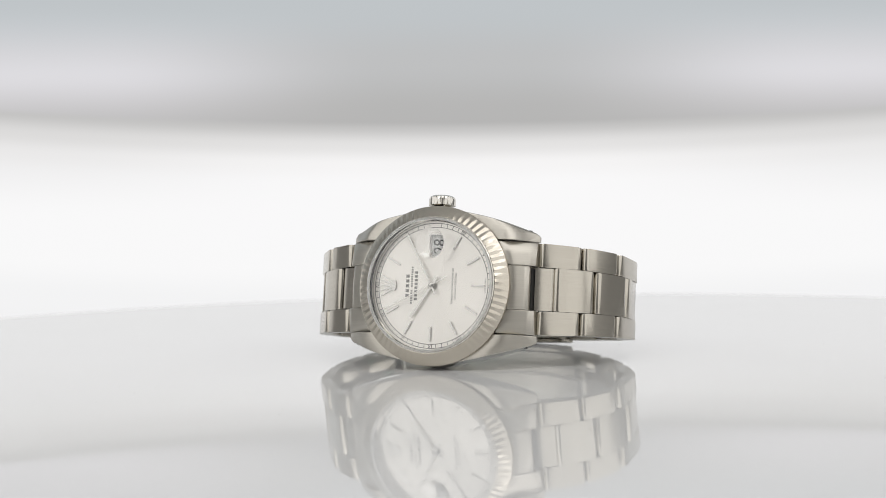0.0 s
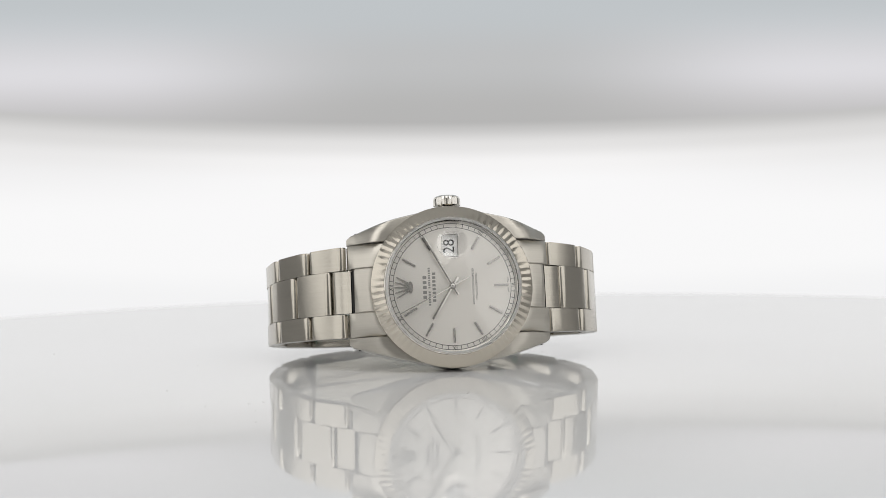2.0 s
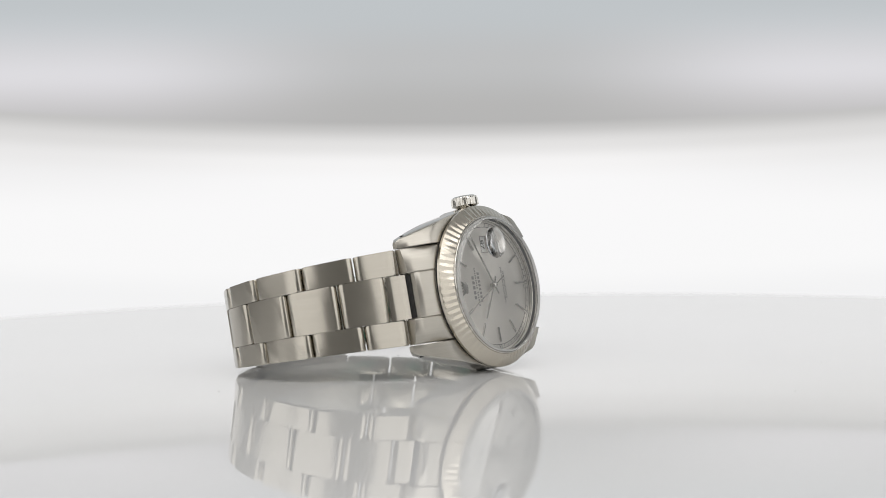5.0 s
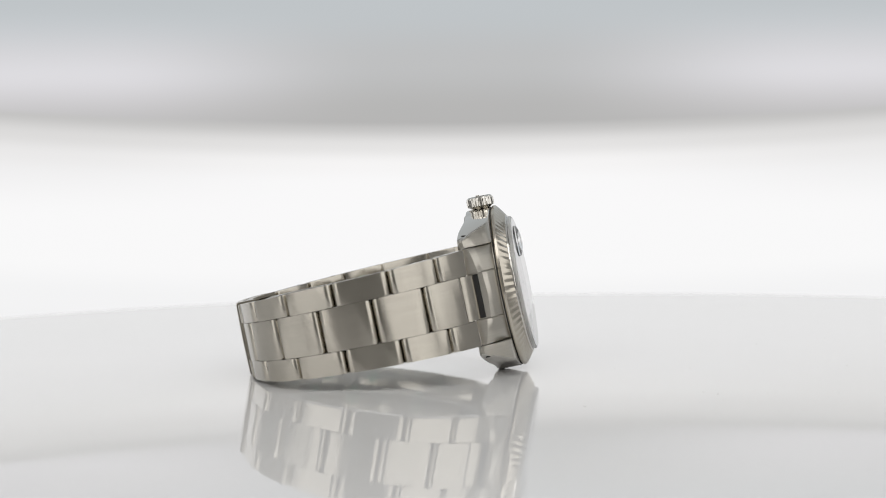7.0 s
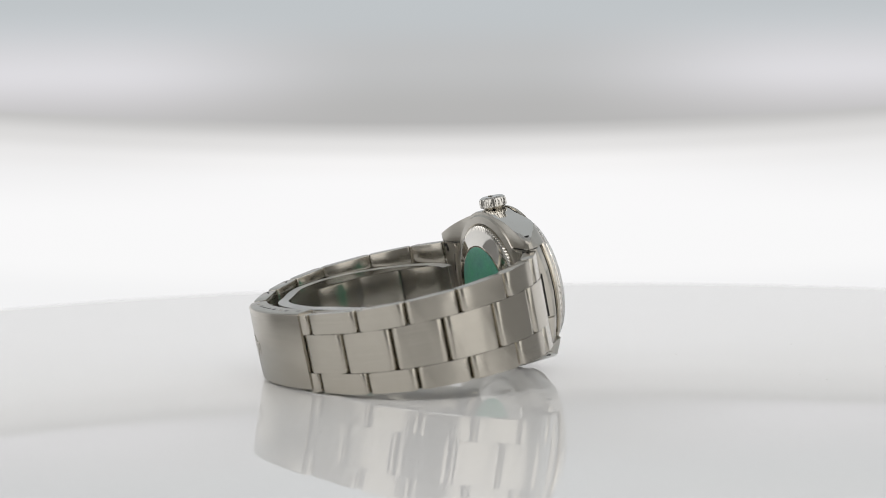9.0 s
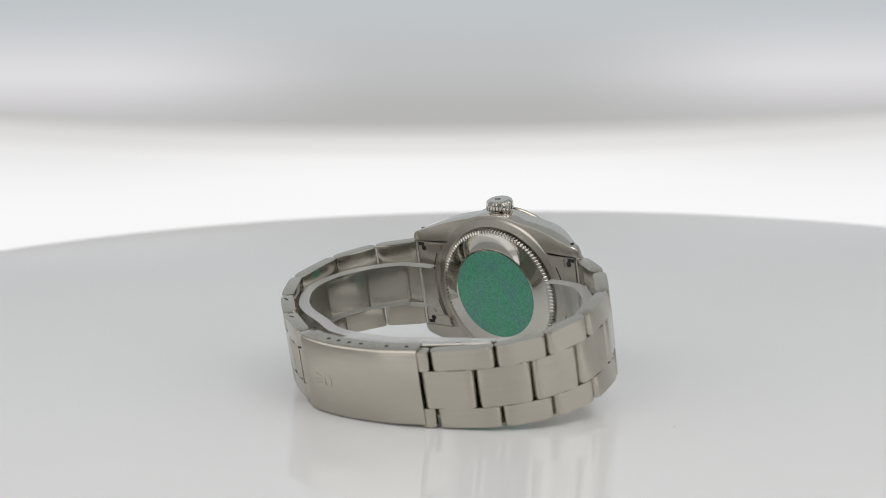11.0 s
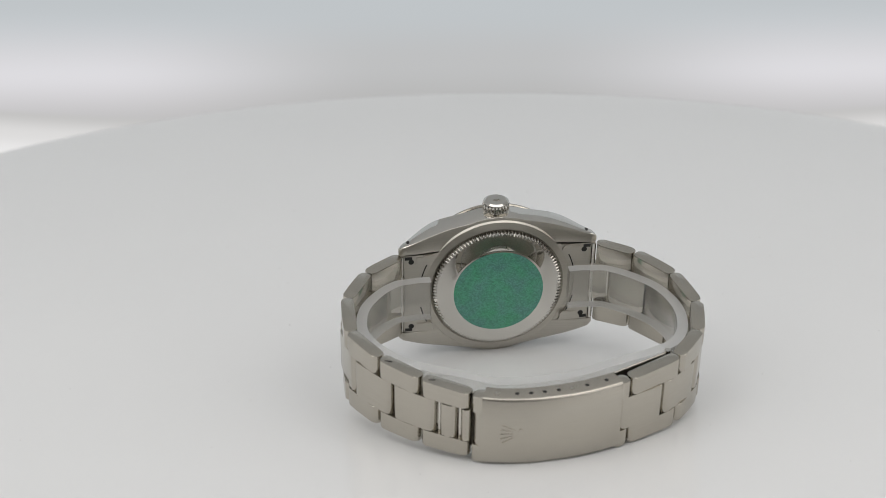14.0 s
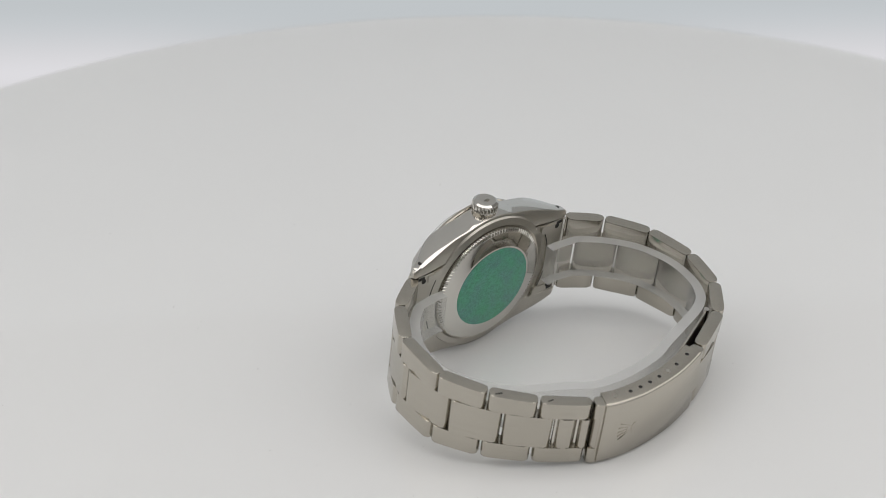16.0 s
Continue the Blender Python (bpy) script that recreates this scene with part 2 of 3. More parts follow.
def prism(outline, low, high, axis="z", bevel=0.0):
    """A closed outline carried from low to high; for z it lies in x, y, for y in x, z."""
    bm = bmesh.new()
    ends = []
    for h in (low, high):
        ends.append([bm.verts.new((x, y, h) if axis == "z" else (x, h, y)) for x, y in outline])
    bm.faces.new(ends[0])
    bm.faces.new(ends[1])
    n = len(outline)
    for k in range(n):
        bm.faces.new((ends[0][k], ends[0][(k + 1) % n], ends[1][(k + 1) % n], ends[1][k]))
    bmesh.ops.recalc_face_normals(bm, faces=bm.faces)
    if bevel:
        rim = [e for e in bm.edges if len({round((v.co.z if axis == "z" else v.co.y), 4) for v in e.verts}) == 1]
        bmesh.ops.bevel(bm, geom=rim, offset=bevel, segments=2, profile=0.6, affect="EDGES")
    return bm


def box(x0, x1, y0, y1, z0, z1, bevel=0.0):
    bm = prism([(x0, y0), (x1, y0), (x1, y1), (x0, y1)], z0, z1)
    if bevel:
        bmesh.ops.bevel(bm, geom=list(bm.edges), offset=bevel, segments=2, affect="EDGES")
    return bm


def rod(a, b, r, segments=14):
    bm = bmesh.new()
    a, b = Vector(a), Vector(b)
    m = Matrix.Translation((a + b) / 2) @ (b - a).to_track_quat("Z", "Y").to_matrix().to_4x4()
    bmesh.ops.create_cone(bm, cap_ends=True, segments=segments, radius1=r, radius2=r, depth=(b - a).length, matrix=m)
    return bm


def join(*bms):
    out = bmesh.new()
    for b in bms:
        me = bpy.data.meshes.new("joined")
        b.to_mesh(me)
        b.free()
        out.from_mesh(me)
        bpy.data.meshes.remove(me)
    return out


# ---- the place: a small photo tent round a turntable ----
def sheet(name, mat, x_half, y_at, z0, z1, sag=0.0, bow=0.0, thick=0.004, steps=32):
    """An upright cloth across the view; bow brings its ends nearer, sag lets its top hang in the middle."""
    bm = bmesh.new()
    rows = []
    for i in range(steps + 1):
        x = x_half * (2 * i / steps - 1)
        near = y_at - bow * (x / x_half) ** 2
        top = z1 + sag * (x / 0.15) ** 2
        rows.append([bm.verts.new(p) for p in ((x, near, z0), (x, near, top), (x, near + thick, top), (x, near + thick, z0))])
    for a, b in zip(rows, rows[1:]):
        for k in range(4):
            bm.faces.new((a[k], b[k], b[(k + 1) % 4], a[(k + 1) % 4]))
    bm.faces.new(rows[0])
    bm.faces.new(rows[-1][::-1])
    return finish(name, bm, mat)


# panel brightness is painted into the emission, fading at its top edge
PANEL_GLOW = glow_material("panel_painted_glow", [(0.0, (0.80, 0.80, 0.81)), (0.40, (0.90, 0.90, 0.905)), (0.52, (0.945, 0.942, 0.945)), (0.80, (0.95, 0.945, 0.95)), (0.87, (0.92, 0.91, 0.91)), (0.93, (0.78, 0.77, 0.765)), (1.0, (0.53, 0.525, 0.52))], 2, -0.06, 0.0625, 1.0, 0.0, 0.0046, 0.30)
# the cloth's light is painted: dim low down, paler above, lilac at the sides
CLOTH_GLOW = glow_material("cloth_painted_glow", [(0.0, (0.46, 0.455, 0.45)), (0.12, (0.47, 0.467, 0.463)), (0.35, (0.52, 0.525, 0.53)), (0.6, (0.525, 0.555, 0.575)), (1.0, (0.525, 0.555, 0.575))], 2, 0.06, 0.16, 1.0, 0.22)
panel = tagged(sheet("backdrop_panel", PANEL_GLOW, 0.46, 0.315, -0.25, 0.0625, 0.0046, 0.022), "white diffuser panel with painted-in glow behind the turntable", "backdrop", kind="structure")
cloth = tagged(sheet("backdrop_cloth", CLOTH_GLOW, 0.55, 0.42, -0.25, 0.62, 0.0, 0.03), "pale grey cloth with painted-in glow behind the diffuser panel", "backdrop", kind="structure")
panel.rotation_euler.y = cloth.rotation_euler.y = radians(0.7)


def wall(name, mat, x0, x1, y0, y1, z0, z1, label, category):
    bm = bmesh.new()
    bmesh.ops.create_cube(bm, size=1)
    bmesh.ops.scale(bm, vec=(x1 - x0, y1 - y0, z1 - z0), verts=bm.verts)
    bmesh.ops.translate(bm, vec=((x0 + x1) / 2, (y0 + y1) / 2, (z0 + z1) / 2), verts=bm.verts)
    return tagged(finish(name, bm, mat), label, category, kind="structure")


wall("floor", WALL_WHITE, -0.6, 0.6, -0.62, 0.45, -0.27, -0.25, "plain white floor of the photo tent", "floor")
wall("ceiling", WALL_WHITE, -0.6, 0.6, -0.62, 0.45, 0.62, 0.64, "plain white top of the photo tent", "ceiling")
# added out of view: these cloths darken reflections in the watch
wall("wall_left", WALL_SIDE, -0.6, -0.58, -0.60, 0.45, -0.25, 0.62, "unseen grey side cloth toned to shape reflections", "wall")
wall("wall_right", WALL_SIDE, 0.58, 0.6, -0.60, 0.45, -0.25, 0.62, "unseen grey side cloth toned to shape reflections", "wall")
wall("wall_front", WALL_GREY, -0.58, 0.58, -0.62, -0.60, -0.25, 0.62, "unseen darker grey front cloth toned to shape reflections", "wall")

# turntable
DISC_R = 215.0
turntable = tagged(new("turntable"), "round glossy white acrylic turntable plate", "turntable")
part("plate", scaled(lathe([(0, -6), (DISC_R - 0.8, -6), (DISC_R, -5.2), (DISC_R, -0.8), (DISC_R - 0.8, 0), (0, 0)], 256, "z")), ACRYLIC, turntable)
part("hub", scaled(lathe([(0, -30), (34, -30), (36, -28), (36, -6.2), (0, -6.2)], 64, "z")), BASE_GREY, turntable)
pedestal = tagged(finish("pedestal", scaled(lathe([(0, -250), (70, -250), (70, -244), (26, -236), (26, -31), (0, -31)], 64, "z")), BASE_GREY),
                  "plain grey pedestal under the turntable plate", "pedestal")

# a few specks of dust on the plate
chance = random.Random(11)
bm = bmesh.new()
for k in range(70):
    far, way_round, size = 28 + 95 * chance.random(), 2 * math.pi * chance.random(), chance.uniform(0.05, 0.12)
    bmesh.ops.create_icosphere(bm, subdivisions=1, radius=1.0, matrix=Matrix.Translation((far * math.cos(way_round), far * math.sin(way_round), size * 0.4))
                               @ Matrix.Rotation(6 * chance.random(), 4, "Z") @ Matrix.Diagonal((size * chance.uniform(0.8, 2.0), size, size * 0.5, 1)))
tagged(part("dust", scaled(bm), DUST, turntable), "scattered grey dust specks", kind="stuff")

# ---- the wristwatch: x to six o'clock, z to three o'clock, y from the dial to the back ----
watch = tagged(new("wristwatch"), "steel wristwatch with silver dial, fluted bezel and three-row link bracelet", "wristwatch")


def smoothstep(a, b, x):
    t = min(1, max(0, (x - a) / (b - a)))
    return t * t * (3 - 2 * t)


def ramp_up(x):
    """Level below nought, an even slope above it, with a soft turn between."""
    return (x + math.sqrt(x * x + 0.35)) / 2


def case_half(sign):
    """One flank of the case with its two lugs, swept along x from tip to tip."""
    bm = bmesh.new()
    rings = []
    xs = [-21.9, -21.6, -21.0] + [-20 + i for i in range(41)] + [21.0, 21.6, 21.9]
    for x in xs:
        ax = abs(x)
        circle = math.sqrt(max(0, 17.45 ** 2 - ax * ax)) if ax < 17.4 else 0
        line = 12.2 + (20.9 - ax) * (16.35 - 12.2) / (20.9 - 6.1) + 0.4 * math.sin(math.pi * min(1, max(0, (ax - 6.1) / 14.8)))
        top = circle if ax < 6.1 else line
        tip = smoothstep(21.0, 21.9, ax)
        top = top - 0.55 * tip ** 2
        inner = 10.15 if ax > 12 else 8.0

        def front_at(z, lift=0.0):
            return 1.08 + 4.7 * smoothstep(19.2, 24.9, math.hypot(ax, z)) + 0.6 * tip + lift

        back = 6.4 + 1.1 * smoothstep(9, 20, ax) - 0.4 * tip
        bulge = 0.35
        h = min(1.0, (back - front_at(top)) / 3.2)
        mid = (inner + top) / 2
        prof = [(inner, front_at(inner, 0.15 * h)), (inner + 0.15, front_at(inner)), (mid, front_at(mid)), (top - 0.4, front_at(top - 0.4)),
                (top - 0.12, front_at(top - 0.12, 0.06 * h)), (top, front_at(top, 0.25 * h)), (top + 0.05 * bulge, (front_at(top) + back) / 2), (top - 0.02, back - 0.45 * h), (top - 0.16, back - 0.12 * h), (top - 0.45, back), (inner + 0.15, back), (inner, back - 0.15 * h)]
        rings.append([bm.verts.new((x, y, z * sign)) for z, y in prof])
    for a, b in zip(rings, rings[1:]):
        n = len(a)
        for k in range(n):
            bm.faces.new((a[k], a[(k + 1) % n], b[(k + 1) % n], b[k]))
    bm.faces.new(rings[0])
    bm.faces.new(rings[-1])
    return bm


case_body = lathe([(13.0, 1.1), (17.2, 1.1), (17.3, 5.6), (16.6, 6.5), (13.0, 6.5)], 128)
case_ob = part("case", scaled(join(case_half(1), case_half(-1), case_body)), SATIN, watch, "satin-brushed steel case with four lugs and polished flanks", 28)
case_ob.data.materials.append(POLISHED)
for face in case_ob.data.polygons:
    face.material_index = 1 if abs(face.normal.z) > 0.75 and abs(face.center.z) > 0.0115 else 0

for sx in (-1, 1):
    for sz in (-1, 1):
        part("lug_hole", scaled(rod((sx * 19.6, 6.1, sz * 11.0), (sx * 19.6, 6.1, sz * 12.74), 0.5)), DARK, case_ob)

# bezel: a narrow smooth skirt, then a fluted cone
FLUTES = 72


def flute(i, k):
    wave = abs((k % 4) / 2 - 1)
    depth = (0, 0, 0, 0.0, 0.05, 0.18, 0.1, 0, 0)[i]
    return (-depth * wave * 0.6, depth * wave * 0.8)


bezel = part("bezel", scaled(lathe([(14.5, 0.85), (17.25, 0.85), (17.47, 0.6), (17.44, 0.1), (17.15, -0.2), (15.2, -1.6), (14.92, -1.75), (14.6, -1.72), (14.5, -1.2)], FLUTES * 4, ripple=flute)),
             BEZEL_METAL, watch, "polished fluted bezel", 16)
part("gasket_ring", scaled(lathe([(14.5, -1.3), (14.82, -1.3), (14.82, -1.95), (14.7, -2.06), (14.5, -2.0)], 128)), POLISHED, watch)
part("bezel_joint", scaled(lathe([(14.5, 0.86), (17.27, 0.86), (17.27, 1.15), (14.5, 1.15)], 128)), DARK, watch)
part("rehaut", scaled(lathe([(14.15, -1.9), (14.48, -1.9), (14.48, 0.05), (13.9, 0.05), (13.87, -0.1), (13.95, -0.9), (14.05, -0.95)], 128)), POLISHED, watch, "polished steel ring round the dial", 20)

# crystal with its date magnifier
crystal = part("crystal", scaled(lathe([(14.48, -1.7), (14.48, -2.55), (14.1, -2.93), (13.7, -2.97), (0, -3.0)], 128)), CRYSTAL, watch, "clear flat crystal", 12)
crystal.visible_shadow = False
# milky ring imitates the light that the crystal's rim would reflect inside
part("edge_light_ring", scaled(lathe([(14.1, -2.2), (14.5, -2.2), (14.5, -2.56), (14.15, -2.9), (14.1, -2.2)], 128)), FILM_EDGE, crystal, "pale ring standing in for light reflected inside the crystal's edge").visible_shadow = False
bm = bmesh.new()
rings = []
LENS_R, CURVE = 3.35, 7.0
for i in range(9):
    r = LENS_R * (1 - i / 8)
    rise = math.sqrt(CURVE ** 2 - r * r) - math.sqrt(CURVE ** 2 - LENS_R ** 2)
    if r < 1e-6:
        rings.append([bm.verts.new((0, -3.3 - rise, 8.9))])
    else:
        rings.append([bm.verts.new((r * math.cos(2 * math.pi * k / 48), -3.3 - rise, 8.9 + r * math.sin(2 * math.pi * k / 48))) for k in range(48)])
base = [bm.verts.new((v.co.x, -3.04, v.co.z)) for v in rings[0]]
rings.insert(0, base)
for a, b in zip(rings, rings[1:]):
    for k in range(48):
        j = (k + 1) % 48
        bm.faces.new((a[k], a[j], b[0]) if len(b) == 1 else (a[k], a[j], b[j], b[k]))
bm.faces.new(base)
magnifier = part("magnifier", scaled(bm), LENS, crystal, "round magnifying lens over the date")
magnifier.visible_shadow = False

# dial, seen from the front: u to three o'clock, v to twelve, w towards the viewer
DIAL_SPACE = Matrix(((0, -1, 0, 0), (0, 0, -1, 0), (1, 0, 0, 0), (0, 0, 0, 1)))


def dial_part(name, bm, mat, parent, label=""):
    bmesh.ops.transform(bm, matrix=DIAL_SPACE, verts=bm.verts)
    return part(name, scaled(bm), mat, parent, label)


def ring_plate(r0, r1, w0, w1, segments=120):
    return lathe([(r0, w0), (r1, w0), (r1, w1), (r0, w1), (r0, w0)], segments, "z")


def lettering(name, words, size, mat, parent, m, label="", depth=0.03, stretch=1.0):
    """Writing in the built-in font, turned into a mesh and set down by m (dial space, millimetres)."""
    data = bpy.data.curves.new(name, "FONT")
    data.body, data.size, data.align_x, data.align_y, data.extrude, data.resolution_u = words, size, "CENTER", "CENTER", depth, 3
    temp = bpy.data.objects.new(name, data)
    scene.collection.objects.link(temp)
    bpy.context.view_layer.update()
    me = bpy.data.meshes.new_from_object(temp.evaluated_get(bpy.context.evaluated_depsgraph_get()))
    bpy.data.objects.remove(temp)
    bpy.data.curves.remove(data)
    bm = bmesh.new()
    bm.from_mesh(me)
    bpy.data.meshes.remove(me)
    bmesh.ops.transform(bm, matrix=m @ Matrix.Diagonal((stretch, 1, 1, 1)), verts=bm.verts)
    bmesh.ops.transform(bm, matrix=Matrix.Diagonal((MM, MM, MM, 1)) @ DIAL_SPACE, verts=bm.verts)
    return part(name, bm, mat, parent, label)


# dial plate with a date opening
WIN = (7.3, 10.6, -1.15, 1.15)
bm = bmesh.new()
outer = [bm.verts.new((13.95 * math.cos(a), 13.95 * math.sin(a), 0)) for a in [2 * math.pi * k / 96 for k in range(96)]]
hole = [bm.verts.new((u, v, 0)) for u, v in ((WIN[0], WIN[2]), (WIN[1], WIN[2]), (WIN[1], WIN[3]), (WIN[0], WIN[3]))]
edges = [bm.edges.new((outer[k], outer[(k + 1) % 96])) for k in range(96)] + [bm.edges.new((hole[k], hole[(k + 1) % 4])) for k in range(4)]
bmesh.ops.triangle_fill(bm, use_beauty=True, edges=edges)
for f in list(bm.faces):
    c = f.calc_center_median()
    if WIN[0] < c.x < WIN[1] and WIN[2] < c.y < WIN[3]:
        bm.faces.remove(f)
got = bmesh.ops.extrude_face_region(bm, geom=list(bm.faces))
bmesh.ops.translate(bm, vec=(0, 0, -0.4), verts=[v for v in got["geom"] if isinstance(v, bmesh.types.BMVert)])
dial = dial_part("dial", bm, DIAL, watch, "silver sunburst dial")
date_disc = dial_part("date_disc", box(7.0, 11.0, -2.2, 2.2, -0.62, -0.5), DATE_WHITE, dial, "white date disc reading 28")
lettering("date_number", "28", 2.35, DATE_INK, dial, Matrix.Translation((8.95, 0.0, -0.47)), "black date number", 0.01, 0.92)
frame_bm = bmesh.new()
for u0, u1, v0, v1 in ((7.15, 7.3, -1.3, 1.3), (10.6, 10.75, -1.3, 1.3), (7.3, 10.6, -1.3, -1.15), (7.3, 10.6, 1.15, 1.3)):
    frame_bm = join(frame_bm, box(u0, u1, v0, v1, 0.004, 0.09))
dial_part("date_frame", frame_bm, INDEX_METAL, dial)

# minute track and numerals
track = [ring_plate(12.68, 12.79, 0.006, 0.03), ring_plate(13.56, 13.67, 0.006, 0.03)]
for k in range(60):
    if k % 5 == 0:
        continue
    a = math.radians(90 - 6 * k)
    t = box(12.79, 13.56, -0.055, 0.055, 0.006, 0.03)
    bmesh.ops.rotate(t, matrix=Matrix.Rotation(a, 3, "Z"), verts=t.verts)
    track.append(t)
dial_part("minute_track", join(*track), PRINT, dial, "printed dark minute track")
for hour, roman in enumerate(("XII", "I", "II", "III", "IIII", "V", "VI", "VII", "VIII", "IX", "X", "XI")):
    a = math.radians(90 - 30 * hour)
    if hour != 3:
        lettering("numeral", roman, 1.28, PRINT, dial, Matrix.Rotation(a - math.pi / 2, 4, "Z") @ Matrix.Translation((0, 13.18, 0.02)), depth=0.012, stretch=0.9)
    if hour in (0, 3):
        continue
    m = box(9.0, 12.2, -0.2, 0.2, 0.004, 0.40, 0.08)
    bmesh.ops.rotate(m, matrix=Matrix.Rotation(a, 3, "Z"), verts=m.verts)
    dial_part("hour_marker", m, INDEX_METAL, dial)

# emblem at twelve: a plain fan on an oval foot
fan = []
for k in range(5):
    spread = (k - 2) * 0.27
    spike = prism([(-0.13, 0.0), (0.13, 0.0), (0.06, 1.75), (-0.06, 1.75)], 0.004, 0.30)
    bmesh.ops.translate(spike, vec=(0, 0.35, 0), verts=spike.verts)
    bmesh.ops.rotate(spike, matrix=Matrix.Rotation(-spread, 3, "Z"), verts=spike.verts)
    bmesh.ops.scale(spike, vec=(1.25, 1.25, 1), verts=spike.verts)
    bmesh.ops.translate(spike, vec=((k - 2) * 0.2, 9.3, 0), verts=spike.verts)
    fan.append(spike)
foot = prism([(0.95 * math.cos(2 * math.pi * k / 24), 9.3 + 0.42 * math.sin(2 * math.pi * k / 24)) for k in range(24)], 0.004, 0.34)
emblem = join(*fan, foot)
bmesh.ops.scale(emblem, vec=(1.3, 1.3, 1), verts=emblem.verts, space=Matrix.Translation((0, -10.1, 0)))
dial_part("emblem", emblem, INDEX_METAL, dial, "small raised metal emblem")

# maker's lines as plain bars, then the legible lower lines
for u, v, width, high, count in ((0, 5.95, 5.3, 0.8, 5), (-2.45, 4.95, 3.2, 0.45, 6), (1.95, 4.95, 4.6, 0.45, 9), (0, 3.95, 6.6, 0.7, 8)):
    pitch = width / count
    bars = [box(u - width / 2 + pitch * (k + 0.1), u - width / 2 + pitch * (k + 0.74), v - high / 2, v + high / 2, 0.006, 0.02) for k in range(count)]
    dial_part("print_bar", join(*bars), PALE_PRINT, dial)
lettering("print_line", "SUPERLATIVE CHRONOMETER", 0.62, PRINT, dial, Matrix.Translation((-0.1, -4.55, 0.015)), depth=0.008, stretch=0.93)
lettering("print_line", "OFFICIALLY CERTIFIED", 0.62, PRINT, dial, Matrix.Translation((-0.1, -5.25, 0.015)), depth=0.008, stretch=0.93)
lettering("print_line", "SWISS", 0.4, PRINT, dial, Matrix.Rotation(radians(5), 4, "Z") @ Matrix.Translation((-2.1, -12.0, 0.015)), depth=0.008)
lettering("print_line", "MADE", 0.4, PRINT, dial, Matrix.Rotation(radians(-5), 4, "Z") @ Matrix.Translation((2.1, -12.0, 0.015)), depth=0.008)


# hour, minute and second hand
def hand(name, degrees, length, tail, width, low, label):
    body = prism([(-width * 0.5, -tail), (width * 0.5, -tail), (width * 0.5, length * 0.9), (width * 0.3, length), (-width * 0.3, length), (-width * 0.5, length * 0.9)], low, low + 0.14, "z", 0.03)
    boss = lathe([(0, low - 0.02), (width * 0.9 + 0.25, low - 0.02), (width * 0.9 + 0.25, low + 0.16), (0, low + 0.16)], 24, "z")
    bm = join(body, boss)
    bmesh.ops.rotate(bm, matrix=Matrix.Rotation(radians(-degrees), 3, "Z"), verts=bm.verts)
    return dial_part(name, bm, HAND_METAL, watch, label)


hand("hour_hand", 303.0, 8.4, 2.2, 0.54, 0.75, "silver baton hour hand")
hand("minute_hand", 61.25, 12.65, 2.2, 0.44, 1.0, "silver baton minute hand")
hand("second_hand", 333.5, 12.7, 4.0, 0.22, 1.25, "thin silver second hand")
dial_part("hand_cap", lathe([(0, 0.2), (0.5, 0.2), (0.5, 1.5), (0.35, 1.62), (0, 1.65)], 24, "z"), HAND_METAL, watch)


# crown
def knurl(i, k):
    return (-0.2 * max(0.0, math.cos(2 * math.pi * k / 8)) ** 0.6, 0) if i in (3, 4) else (0, 0)


bm = lathe([(0, 17.2), (1.7, 17.2), (2.55, 17.75), (2.95, 17.95), (2.95, 19.2), (2.75, 19.75), (2.25, 20.05), (0, 20.15)], 24 * 8, "z", knurl)
bmesh.ops.translate(bm, vec=(0, 3.1, 0), verts=bm.verts)
crown = part("winding_crown", scaled(bm), POLISHED, watch, "knurled steel winding crown", 25)
tube = rod((0, 3.1, 16.5), (0, 3.1, 17.8), 1.85, 32)
part("crown_tube", scaled(tube), SATIN, watch)
# added black ring standing for the shaded gap beneath the crown
shade_ring = lathe([(1.8, 16.9), (2.25, 16.9), (2.25, 17.25), (1.8, 17.25)], 48, "z")
bmesh.ops.translate(shade_ring, vec=(0, 3.1, 0), verts=shade_ring.verts)
part("crown_gap_shade", scaled(shade_ring), DARK, watch)
fan = []
for k in range(5):
    s = prism([(-0.09, 0.3), (0.09, 0.3), (0.05, 1.0), (-0.05, 1.0)], 20.15, 20.26)
    bmesh.ops.rotate(s, matrix=Matrix.Rotation((k - 2) * 0.4, 3, "Z"), verts=s.verts)
    fan.append(s)
bm = join(*fan)
bmesh.ops.translate(bm, vec=(0, 2.9, 0), verts=bm.verts)
part("emblem", scaled(bm), SATIN, crown)


# case back: a coined ring, a polished slope and the foil sticker
def coin(i, k):
    return ((-0.32 if k % 4 < 2 else 0.0), 0) if i in (1, 2, 3) else (0, 0)


part("back_ring", scaled(lathe([(13.0, 6.3), (16.7, 6.4), (16.4, 6.85), (14.9, 7.15), (14.6, 6.8)], 128)), SATIN, watch)
case_back = part("case_back", scaled(lathe([(14.4, 6.3), (14.55, 6.9), (14.4, 7.6), (13.75, 7.85), (13.4, 7.85), (10.5, 8.75), (10.3, 8.8), (0, 8.8)], 112 * 4, ripple=coin)), POLISHED, watch, "polished screw-down case back", 25)
part("sticker", scaled(lathe([(0, 8.81), (9.95, 8.81), (10.0, 8.85), (9.9, 8.88), (0, 8.88)], 96)), STICKER, case_back, "green speckled foil sticker")

